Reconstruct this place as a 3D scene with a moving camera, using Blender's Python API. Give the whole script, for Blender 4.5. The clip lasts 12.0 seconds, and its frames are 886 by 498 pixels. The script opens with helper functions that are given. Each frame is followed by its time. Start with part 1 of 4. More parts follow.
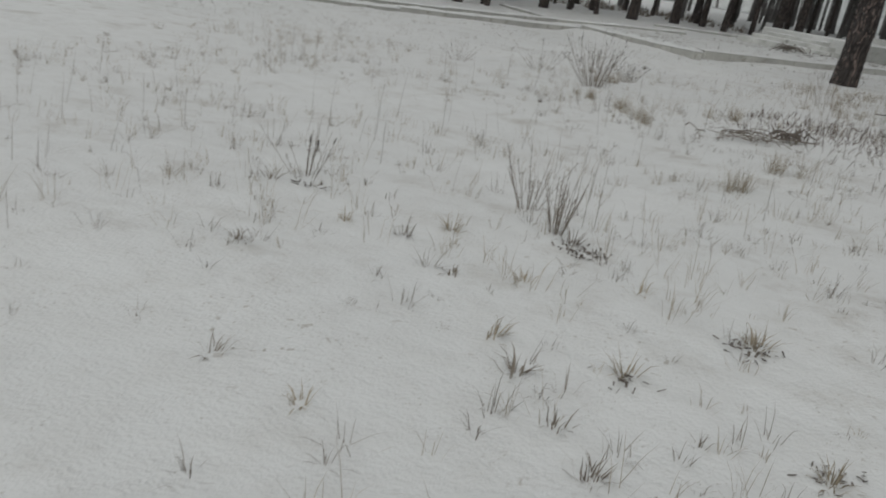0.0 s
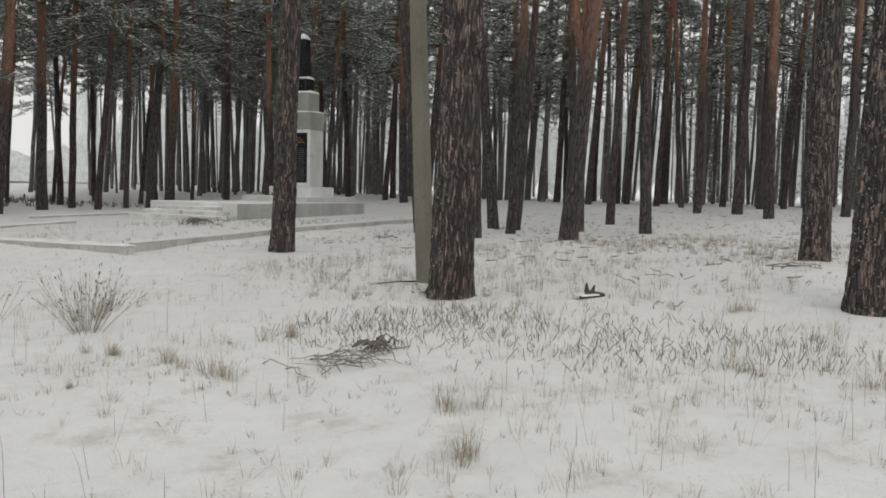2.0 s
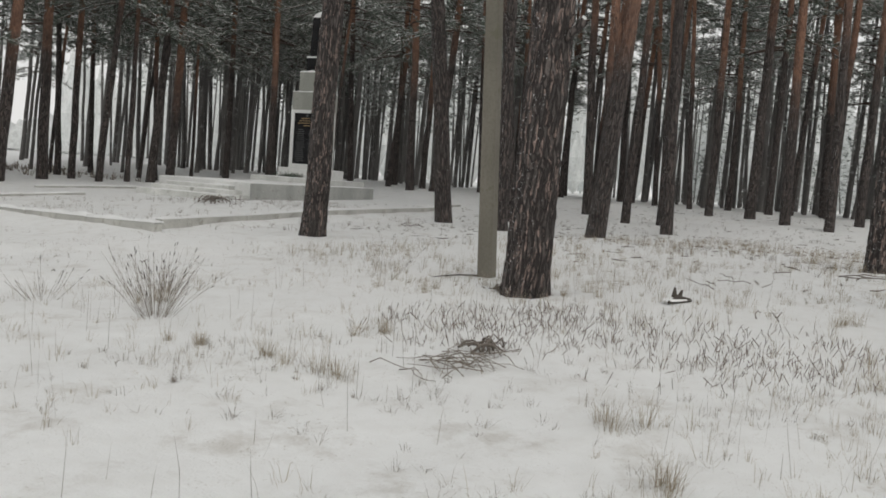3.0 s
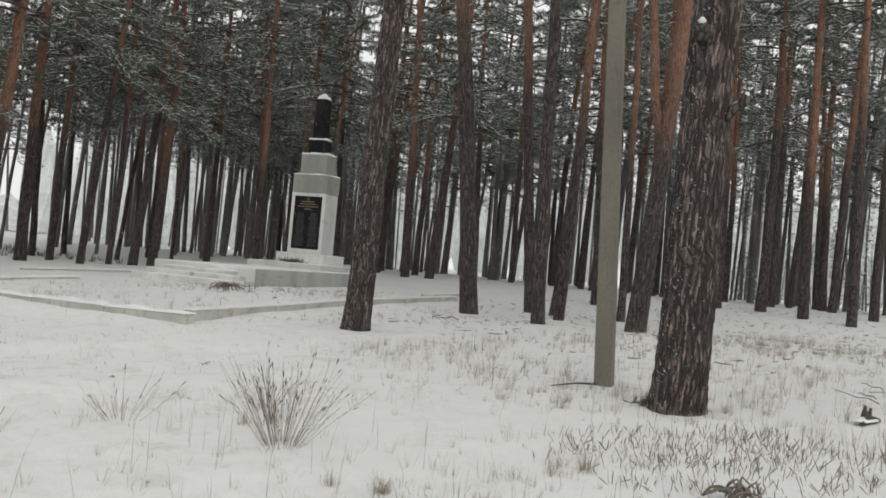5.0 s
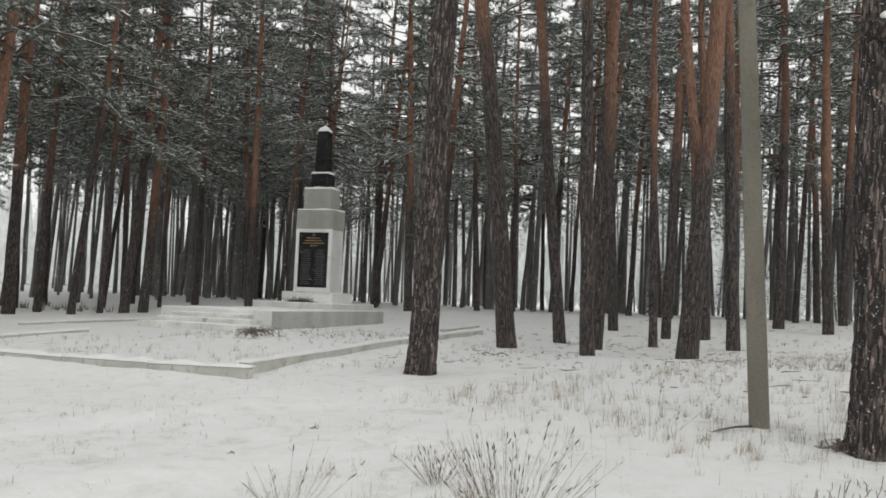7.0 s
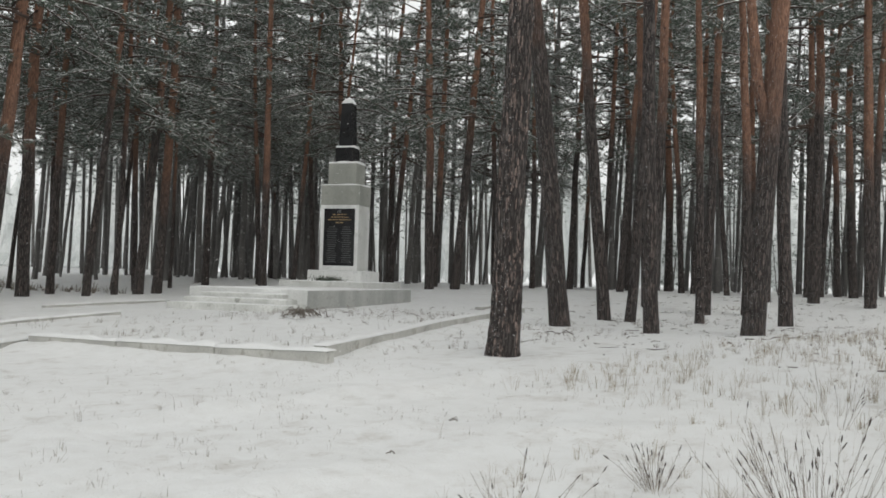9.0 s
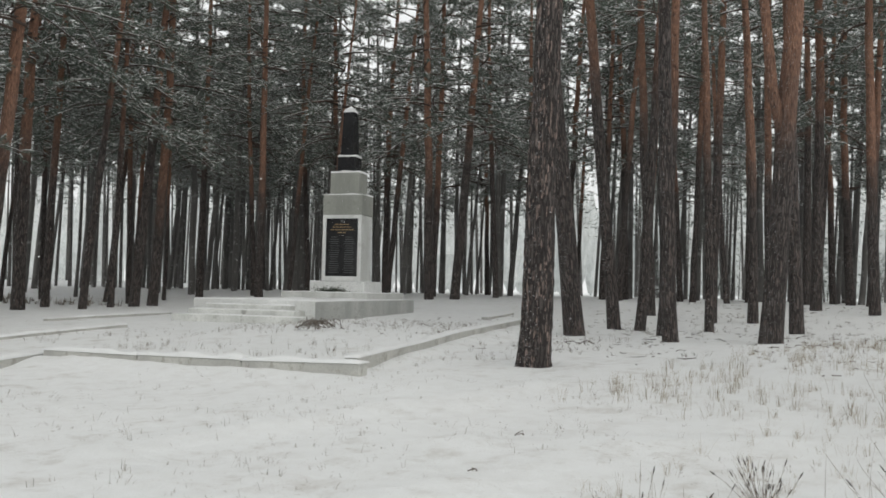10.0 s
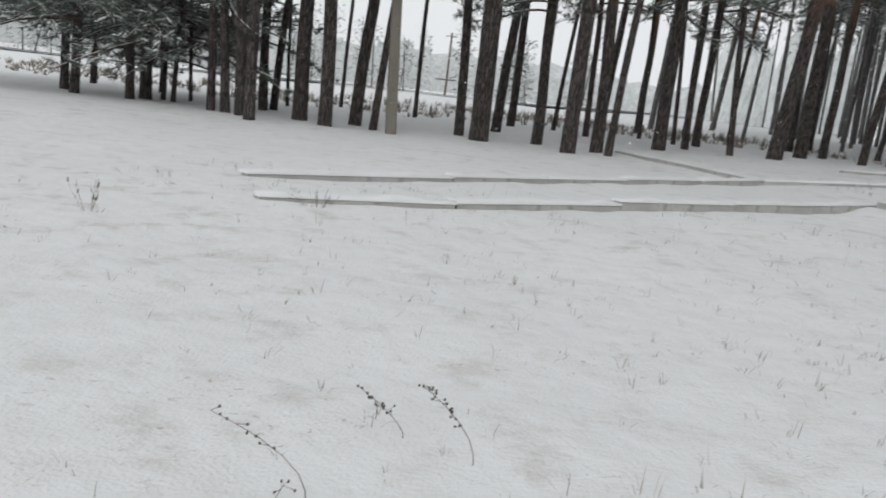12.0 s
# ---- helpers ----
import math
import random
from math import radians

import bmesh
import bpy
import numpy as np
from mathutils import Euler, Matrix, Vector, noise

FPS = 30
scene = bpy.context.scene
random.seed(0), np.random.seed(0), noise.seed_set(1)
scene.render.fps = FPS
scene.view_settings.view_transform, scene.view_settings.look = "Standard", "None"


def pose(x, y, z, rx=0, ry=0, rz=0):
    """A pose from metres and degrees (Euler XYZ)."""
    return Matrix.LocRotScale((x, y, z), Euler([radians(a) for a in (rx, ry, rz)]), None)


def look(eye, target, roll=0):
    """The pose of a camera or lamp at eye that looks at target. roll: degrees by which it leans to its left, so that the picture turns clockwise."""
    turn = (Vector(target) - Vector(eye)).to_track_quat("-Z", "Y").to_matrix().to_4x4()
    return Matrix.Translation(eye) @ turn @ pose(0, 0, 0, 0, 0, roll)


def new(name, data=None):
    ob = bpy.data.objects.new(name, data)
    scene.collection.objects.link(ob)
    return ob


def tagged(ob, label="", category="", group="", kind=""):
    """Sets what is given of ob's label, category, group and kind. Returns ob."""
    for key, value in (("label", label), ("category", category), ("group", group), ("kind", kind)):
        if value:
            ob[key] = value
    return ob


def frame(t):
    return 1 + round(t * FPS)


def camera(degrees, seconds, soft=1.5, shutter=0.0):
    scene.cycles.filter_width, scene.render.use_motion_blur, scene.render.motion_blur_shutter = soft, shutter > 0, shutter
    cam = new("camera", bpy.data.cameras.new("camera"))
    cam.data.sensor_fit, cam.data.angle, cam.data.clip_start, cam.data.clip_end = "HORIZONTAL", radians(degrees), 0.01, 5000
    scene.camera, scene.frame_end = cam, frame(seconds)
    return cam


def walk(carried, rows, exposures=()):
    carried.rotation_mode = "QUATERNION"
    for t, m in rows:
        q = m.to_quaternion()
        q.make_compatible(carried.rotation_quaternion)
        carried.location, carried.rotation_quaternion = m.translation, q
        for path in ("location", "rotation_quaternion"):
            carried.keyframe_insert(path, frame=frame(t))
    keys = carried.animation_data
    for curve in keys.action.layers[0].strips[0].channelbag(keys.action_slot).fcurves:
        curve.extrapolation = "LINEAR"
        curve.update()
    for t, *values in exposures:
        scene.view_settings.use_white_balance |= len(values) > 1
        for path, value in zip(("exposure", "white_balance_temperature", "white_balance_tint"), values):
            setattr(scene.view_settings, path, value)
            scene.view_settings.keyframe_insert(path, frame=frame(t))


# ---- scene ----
cam = camera(55.2, 12.0, soft=1.7, shutter=0.06)
PATH = [
    (0, (-0.405, -0.286, 1.244), (-0.471, 1.895, 0.517), 9.8),
    (0.5, (-0.593, 0.654, 1.436), (0.192, 2.774, 1.011), 12.3),
    (1, (-0.790, 1.195, 1.605), (0.424, 3.142, 1.442), 5.6),
    (1.5, (-1.121, 1.709, 1.607), (0.222, 3.573, 1.504), 1.3),
    (2, (-1.528, 2.080, 1.546), (-0.118, 3.889, 1.388), 1.4),
    (2.5, (-1.773, 2.575, 1.479), (-0.340, 4.362, 1.272), 3.1),
    (3, (-2.055, 3.185, 1.499), (-0.604, 4.960, 1.314), 4.3),
    (5, (-2.532, 5.445, 1.443), (-1.003, 7.161, 1.497), 5.1),
    (5.5, (-2.617, 5.975, 1.473), (-1.072, 7.675, 1.583), 4.4),
    (6, (-2.730, 6.454, 1.460), (-1.145, 8.116, 1.592), 2.6),
    (6.5, (-2.834, 7.002, 1.468), (-1.235, 8.651, 1.606), 2.3),
    (7, (-3.077, 7.401, 1.443), (-1.482, 9.052, 1.583), 2.3),
    (9, (-3.438, 9.124, 1.369), (-1.816, 10.752, 1.451), 1.7),
    (9.5, (-3.578, 9.450, 1.350), (-1.945, 11.066, 1.449), 1.2),
    (10, (-3.733, 9.805, 1.341), (-2.080, 11.401, 1.452), 1.3),
    (10.5, (-3.806, 10.246, 1.333), (-2.132, 11.816, 1.471), 1.6),
    (11, (-4.088, 10.488, 1.341), (-2.474, 12.115, 1.536), 2.0),
    (11.3, (-4.249, 10.716, 1.298), (-2.828, 12.519, 1.437), 2.9),
    (11.5, (-4.454, 10.756, 1.242), (-3.341, 12.770, 1.267), 4.5),
    (11.6, (-4.661, 10.667, 1.212), (-3.760, 12.783, 1.150), 4.9),
    (11.7, (-4.817, 10.557, 1.186), (-4.157, 12.755, 1.029), 6.0),
    (11.8, (-4.930, 10.504, 1.165), (-4.507, 12.751, 0.913), 6.5),
    (11.9, (-5.036, 10.475, 1.143), (-4.827, 12.741, 0.805), 6.8),
    (12, (-5.114, 10.488, 1.117), (-5.094, 12.749, 0.697), 7.2),

]
EXPOSURES = [(0.0, -0.5, 6650, 8), (0.5, -0.4, 6700, 8), (1.0, -0.08, 6850, 9), (1.5, 0.0, 6900, 10), (3.0, 0.0, 6850, 10), (5.0, 0.15, 6850, 9), (7.0, 0.25, 6800, 9), (10.5, 0.2, 6700, 8), (11.5, 0.22, 6680, 8), (12.0, 0.05, 6500, 10)]
walk(cam, [(t, look(eye, target, roll)) for t, eye, target, roll in PATH], EXPOSURES)

# ---- overcast winter light ----
SUN_EL, SUN_AZ = 38.0, 200.0
world = bpy.data.worlds.new("overcast_sky")
scene.world = world
world.use_nodes = True
wn, wl = world.node_tree.nodes, world.node_tree.links
wn.clear()
sky = wn.new("ShaderNodeTexSky")
sky.sky_type, sky.sun_disc = "NISHITA", False
sky.sun_elevation, sky.sun_rotation = radians(SUN_EL), radians(SUN_AZ)
sky.air_density, sky.dust_density = 1.0, 4.0
sky_bg = wn.new("ShaderNodeBackground")
sky_bg.inputs[1].default_value = 0.05
cloud_bg = wn.new("ShaderNodeBackground")
cloud_bg.inputs[0].default_value = (0.95, 0.975, 1.0, 1)
cloud_bg.inputs[1].default_value = 0.86
cloud_mix = wn.new("ShaderNodeMixShader")
cloud_mix.inputs[0].default_value = 0.93
sky_out = wn.new("ShaderNodeOutputWorld")
wl.new(sky.outputs[0], sky_bg.inputs[0])
wl.new(sky_bg.outputs[0], cloud_mix.inputs[1])
wl.new(cloud_bg.outputs[0], cloud_mix.inputs[2])
wl.new(cloud_mix.outputs[0], sky_out.inputs[0])
sun = new("sun", bpy.data.lights.new("sun", "SUN"))
sun.data.energy, sun.data.angle, sun.data.color = 0.6, radians(40), (1.0, 0.97, 0.93)
sun.matrix_world = pose(0, 0, 30, 90 - SUN_EL, 0, -SUN_AZ + 180)


# ---- materials ----
class Mat:
    """A node material with a few shorthands."""

    def __init__(self, name, rough=0.8):
        self.mat = bpy.data.materials.new(name)
        self.mat.use_nodes = True
        self.tree = self.mat.node_tree
        self.n, self.l = self.tree.nodes, self.tree.links
        self.bsdf = self.n["Principled BSDF"]
        self.bsdf.inputs["Roughness"].default_value = rough
        self.coord = self.n.new("ShaderNodeTexCoord")

    def put(self, socket, value):
        if hasattr(value, "is_output"):
            self.l.new(value, socket)
        else:
            socket.default_value = value

    def scaled(self, sx, sy, sz, source=None):
        m = self.n.new("ShaderNodeMapping")
        m.inputs["Scale"].default_value = (sx, sy, sz)
        self.l.new(source or self.coord.outputs["Object"], m.inputs["Vector"])
        return m.outputs[0]

    def noise(self, scale, detail=4.0, vector=None, rough=0.55, distort=0.0):
        t = self.n.new("ShaderNodeTexNoise")
        t.inputs["Scale"].default_value = scale
        t.inputs["Detail"].default_value = detail
        t.inputs["Roughness"].default_value = rough
        t.inputs["Distortion"].default_value = distort
        self.l.new(vector or self.coord.outputs["Object"], t.inputs["Vector"])
        return t.outputs["Fac"]

    def voronoi(self, scale, vector=None, feature="F1", out="Distance"):
        t = self.n.new("ShaderNodeTexVoronoi")
        t.feature = feature
        t.inputs["Scale"].default_value = scale
        self.l.new(vector or self.coord.outputs["Object"], t.inputs["Vector"])
        return t.outputs[out]

    def ramp(self, value, low, high, a=0.0, b=1.0):
        r = self.n.new("ShaderNodeMapRange")
        r.interpolation_type = "SMOOTHSTEP"
        for i, v in enumerate((value, low, high, a, b)):
            self.put(r.inputs[i], v)
        return r.outputs[0]

    def math(self, op, a, b=0.0):
        m = self.n.new("ShaderNodeMath")
        m.operation = op
        self.put(m.inputs[0], a)
        self.put(m.inputs[1], b)
        return m.outputs[0]

    def mix(self, fac, a, b):
        m = self.n.new("ShaderNodeMix")
        m.data_type = "RGBA"
        self.put(m.inputs[0], fac)
        for i, v in ((6, a), (7, b)):
            self.put(m.inputs[i], (*v, 1) if isinstance(v, tuple) else v)
        return m.outputs[2]

    def axis(self, which, source=None):
        s = self.n.new("ShaderNodeSeparateXYZ")
        self.l.new(source or self.coord.outputs["Object"], s.inputs[0])
        return s.outputs[which]

    def normal(self):
        return self.n.new("ShaderNodeNewGeometry").outputs["Normal"]

    def random(self):
        return self.n.new("ShaderNodeObjectInfo").outputs["Random"]

    def island(self):
        return self.n.new("ShaderNodeNewGeometry").outputs["Random Per Island"]

    def done(self, colour, height=None, strength=0.5, distance=0.02):
        self.put(self.bsdf.inputs["Base Color"], (*colour, 1) if isinstance(colour, tuple) else colour)
        if height is not None:
            b = self.n.new("ShaderNodeBump")
            b.inputs["Strength"].default_value = strength
            b.inputs["Distance"].default_value = distance
            self.l.new(height, b.inputs["Height"])
            self.l.new(b.outputs[0], self.bsdf.inputs["Normal"])
        return self.mat


def make_snow(name, litter):
    m = Mat(name, 0.75)
    broad, fine, grain = m.noise(0.35, 3), m.noise(5, 5), m.noise(60, 3)
    tint = m.mix(broad, (0.70, 0.715, 0.72), (0.79, 0.80, 0.80))
    tint = m.mix(m.ramp(fine, 0.35, 0.75, 0, 0.35), tint, (0.63, 0.63, 0.62))
    if litter:
        thin = m.math("MULTIPLY", m.ramp(m.noise(2.2, 6, rough=0.7), 0.50, 0.72), m.ramp(m.noise(0.22, 2), 0.35, 0.6, 0.25, 1.0))
        tint = m.mix(m.math("MULTIPLY", thin, 0.68), tint, (0.47, 0.45, 0.42))
        speck = m.math("MULTIPLY", m.ramp(m.noise(75, 3), 0.62, 0.70), m.ramp(m.noise(3.0, 4), 0.42, 0.62))
        tint = m.mix(m.math("MULTIPLY", speck, 0.55), tint, (0.30, 0.27, 0.23))
    if litter:
        bits = m.math("MULTIPLY", m.ramp(m.noise(26, 4, distort=0.6), 0.63, 0.70), m.ramp(m.noise(1.1, 3), 0.48, 0.62))
        tint = m.mix(m.math("MULTIPLY", bits, 0.55), tint, (0.28, 0.24, 0.19))
    height = m.math("ADD", m.math("MULTIPLY", fine, 1.0), m.math("MULTIPLY", grain, 0.25))
    m.bsdf.inputs["Subsurface Weight"].default_value = 0.0
    return m.done(tint, height, 0.7, 0.035)


def make_bark(name, low, spread, flaky):
    """Dark plated bark that gives way to thin orange bark above a height that differs from tree to tree."""
    m = Mat(name, 0.9)
    wob = m.noise(3.0, 3)
    warp = m.n.new("ShaderNodeVectorMath")
    warp.operation = "MULTIPLY_ADD"
    warp.inputs[1].default_value = (1, 1, 0.15)
    m.l.new(m.coord.outputs["Object"], warp.inputs[0])
    offset = m.n.new("ShaderNodeCombineXYZ")
    for i in range(3):
        m.l.new(m.math("MULTIPLY", wob, 0.10), offset.inputs[i])
    m.l.new(offset.outputs[0], warp.inputs[2])
    edge = m.voronoi(20, warp.outputs[0], "DISTANCE_TO_EDGE")
    cell = m.voronoi(20, warp.outputs[0], "F1", "Color")
    flake = m.noise(30, 4, m.scaled(1, 1, 0.22))
    plate = m.ramp(edge, 0.02, 0.24)
    shade = m.axis(0, cell)
    old = m.mix(plate, (0.026, 0.021, 0.020), m.mix(shade, (0.052, 0.046, 0.044), (0.125, 0.108, 0.101)))
    sliver = m.voronoi(34, warp.outputs[0], "F1", "Color")
    chip = m.voronoi(34, warp.outputs[0], "DISTANCE_TO_EDGE")
    pale = m.math("MULTIPLY", m.ramp(m.axis(1, sliver), 0.62, 0.80), m.ramp(chip, 0.03, 0.14))
    pale = m.math("MULTIPLY", pale, m.ramp(flake, 0.38, 0.55))
    old = m.mix(m.math("MULTIPLY", pale, flaky), old, (0.34, 0.255, 0.225))
    crack = m.noise(70, 4, m.scaled(1, 1, 0.3), 0.7)
    old = m.mix(m.ramp(crack, 0.5, 0.68, 0, 0.7), old, (0.018, 0.014, 0.013))
    red = m.mix(m.ramp(flake, 0.35, 0.7), (0.17, 0.092, 0.064), (0.35, 0.188, 0.125))
    red = m.mix(m.ramp(m.noise(11, 3, m.scaled(1, 1, 0.4)), 0.62, 0.72), red, (0.07, 0.035, 0.025))
    z = m.axis(2)
    start = m.math("ADD", m.math("MULTIPLY", m.random(), spread), low)
    rise = m.math("SUBTRACT", m.math("ADD", z, m.math("MULTIPLY", m.noise(1.6, 3), 3.0)), start)
    colour = m.mix(m.ramp(rise, 0.6, 4.2), old, red)
    facing = m.n.new("ShaderNodeVectorMath")
    facing.operation = "DOT_PRODUCT"
    facing.inputs[1].default_value = (-0.75, 0.45, 0.5)
    m.l.new(m.normal(), facing.inputs[0])
    fleck = m.math("MULTIPLY", m.ramp(m.noise(38, 3), 0.63, 0.69), m.ramp(facing.outputs[1], 0.0, 0.8))
    colour = m.mix(m.math("MULTIPLY", fleck, 0.8), colour, (0.75, 0.76, 0.77))
    height = m.math("ADD", m.math("MULTIPLY", plate, 1.0), m.math("ADD", m.math("MULTIPLY", flake, 0.5), m.math("MULTIPLY", pale, 0.35)))
    return m.done(colour, height, 0.9, 0.03)


def make_grainy(name, dark, light, rough=0.85, scale=9.0, bump=0.25, blotch=None, streak=False):
    m = Mat(name, rough)
    big = m.noise(1.3, 4, m.scaled(1, 1, 0.35) if streak else None)
    small = m.noise(scale * 6, 4)
    c = m.mix(m.ramp(big, 0.3, 0.7), dark, light)
    c = m.mix(m.ramp(small, 0.4, 0.75, 0, 0.35), c, tuple(0.6 * v for v in dark))
    if blotch:
        c = m.mix(m.ramp(m.noise(scale, 4), 0.58, 0.68, 0, 0.8), c, blotch)
    return m.done(c, small, bump, 0.006)


def make_leafy(name, a, b, rough=0.7):
    m = Mat(name, rough)
    r = m.island()
    return m.done(m.mix(m.math("ADD", m.math("MULTIPLY", r, 0.7), m.math("MULTIPLY", m.random(), 0.3)), a, b))


def make_needles(name, a, b):
    m = Mat(name, 0.75)
    r = m.math("ADD", m.math("MULTIPLY", m.island(), 0.7), m.math("MULTIPLY", m.random(), 0.3))
    green = m.mix(r, a, b)
    up = m.ramp(m.axis(2, m.normal()), 0.15, 0.75)
    dust = m.math("MULTIPLY", up, m.ramp(m.noise(3.5, 3), 0.34, 0.58))
    return m.done(m.mix(m.math("MULTIPLY", dust, 0.75), green, (0.72, 0.74, 0.75)))


SNOW = make_snow("snow", True)
SNOW_CLEAN = make_snow("fresh_snow", False)
BARK = make_bark("pine_bark", 3.6, 4.5, 0.35)
OLD_BARK = make_bark("old_pine_bark", 7.5, 2.0, 0.9)
NEEDLES = make_needles("pine_needles", (0.075, 0.102, 0.080), (0.140, 0.165, 0.138))
# paler needle copy for far pines: distance haze is put into the colour
HAZED_NEEDLES = make_needles("hazed_needles", (0.15, 0.175, 0.155), (0.27, 0.295, 0.275))
BOUGH = make_grainy("bough_bark", (0.05, 0.035, 0.028), (0.11, 0.075, 0.06))
CONCRETE = make_grainy("weathered_concrete", (0.15, 0.14, 0.115), (0.225, 0.21, 0.175), 0.9, 5.0, 0.4, (0.13, 0.125, 0.09), True)
KERB = make_grainy("kerb_concrete", (0.38, 0.38, 0.36), (0.54, 0.54, 0.51), 0.9, 6.0, 0.4, (0.30, 0.29, 0.26))
WHITEWASH = make_grainy("whitewashed_plaster", (0.62, 0.63, 0.62), (0.78, 0.79, 0.78), 0.85, 4.0, 0.25, (0.55, 0.56, 0.55), True)
STEPWASH = make_grainy("stained_whitewash", (0.50, 0.51, 0.49), (0.74, 0.75, 0.73), 0.85, 3.0, 0.3, (0.30, 0.30, 0.28), True)
GREYPAINT = make_grainy("grey_render", (0.25, 0.26, 0.235), (0.35, 0.355, 0.325), 0.85, 4.0, 0.25, (0.24, 0.25, 0.22), True)
PALEPAINT = make_grainy("pale_grey_render", (0.52, 0.53, 0.51), (0.66, 0.67, 0.65), 0.85, 4.0, 0.25, (0.45, 0.45, 0.43), True)
PODIUM = make_grainy("podium_render", (0.36, 0.37, 0.355), (0.48, 0.49, 0.47), 0.85, 4.0, 0.25, (0.33, 0.33, 0.31), True)
GRANITE = make_grainy("black_granite", (0.010, 0.010, 0.011), (0.022, 0.022, 0.024), 0.22, 20.0, 0.02)
GOLD = make_grainy("gilt_lettering", (0.26, 0.18, 0.08), (0.36, 0.25, 0.12), 0.45, 20.0, 0.05)
ENGRAVED = make_grainy("engraved_grey", (0.06, 0.065, 0.065), (0.09, 0.095, 0.095), 0.6, 20.0, 0.05)
STRAW = make_leafy("dry_grass", (0.20, 0.17, 0.125), (0.44, 0.385, 0.30), 0.9)
STEM = make_leafy("dead_stems", (0.11, 0.094, 0.082), (0.27, 0.235, 0.195), 0.9)
HEATHER = make_leafy("heather_stems", (0.11, 0.088, 0.078), (0.26, 0.215, 0.18), 0.9)
TWIG = make_leafy("twig_bark", (0.07, 0.06, 0.052), (0.22, 0.19, 0.165), 0.9)
SEED = make_leafy("seed_heads", (0.035, 0.03, 0.026), (0.08, 0.068, 0.058), 0.9)
GREENERY = make_leafy("fir_greenery", (0.03, 0.05, 0.03), (0.10, 0.13, 0.09), 0.8)
# mist is painted into these pale greys
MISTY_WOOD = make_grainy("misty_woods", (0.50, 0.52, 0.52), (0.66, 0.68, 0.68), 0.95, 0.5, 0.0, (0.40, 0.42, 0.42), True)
# added faint glow, imitating light scattered by the mist
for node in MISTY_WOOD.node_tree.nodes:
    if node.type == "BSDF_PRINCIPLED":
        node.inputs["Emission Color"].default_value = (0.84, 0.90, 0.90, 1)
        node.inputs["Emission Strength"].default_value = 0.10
# woods lightened in colour to imitate fog before them
PALE_WOOD = make_grainy("fogged_woods", (0.50, 0.52, 0.52), (0.62, 0.64, 0.64), 0.95, 0.2, 0.0)
# grey bark for far trunks, lightened to stand in for haze
HAZED_BARK = make_grainy("hazed_bark", (0.105, 0.100, 0.096), (0.17, 0.163, 0.157), 0.95, 3.0, 0.2, (0.30, 0.30, 0.30), True)
ASPHALT = make_grainy("wet_asphalt", (0.045, 0.047, 0.05), (0.08, 0.083, 0.086), 0.7, 8.0, 0.2)


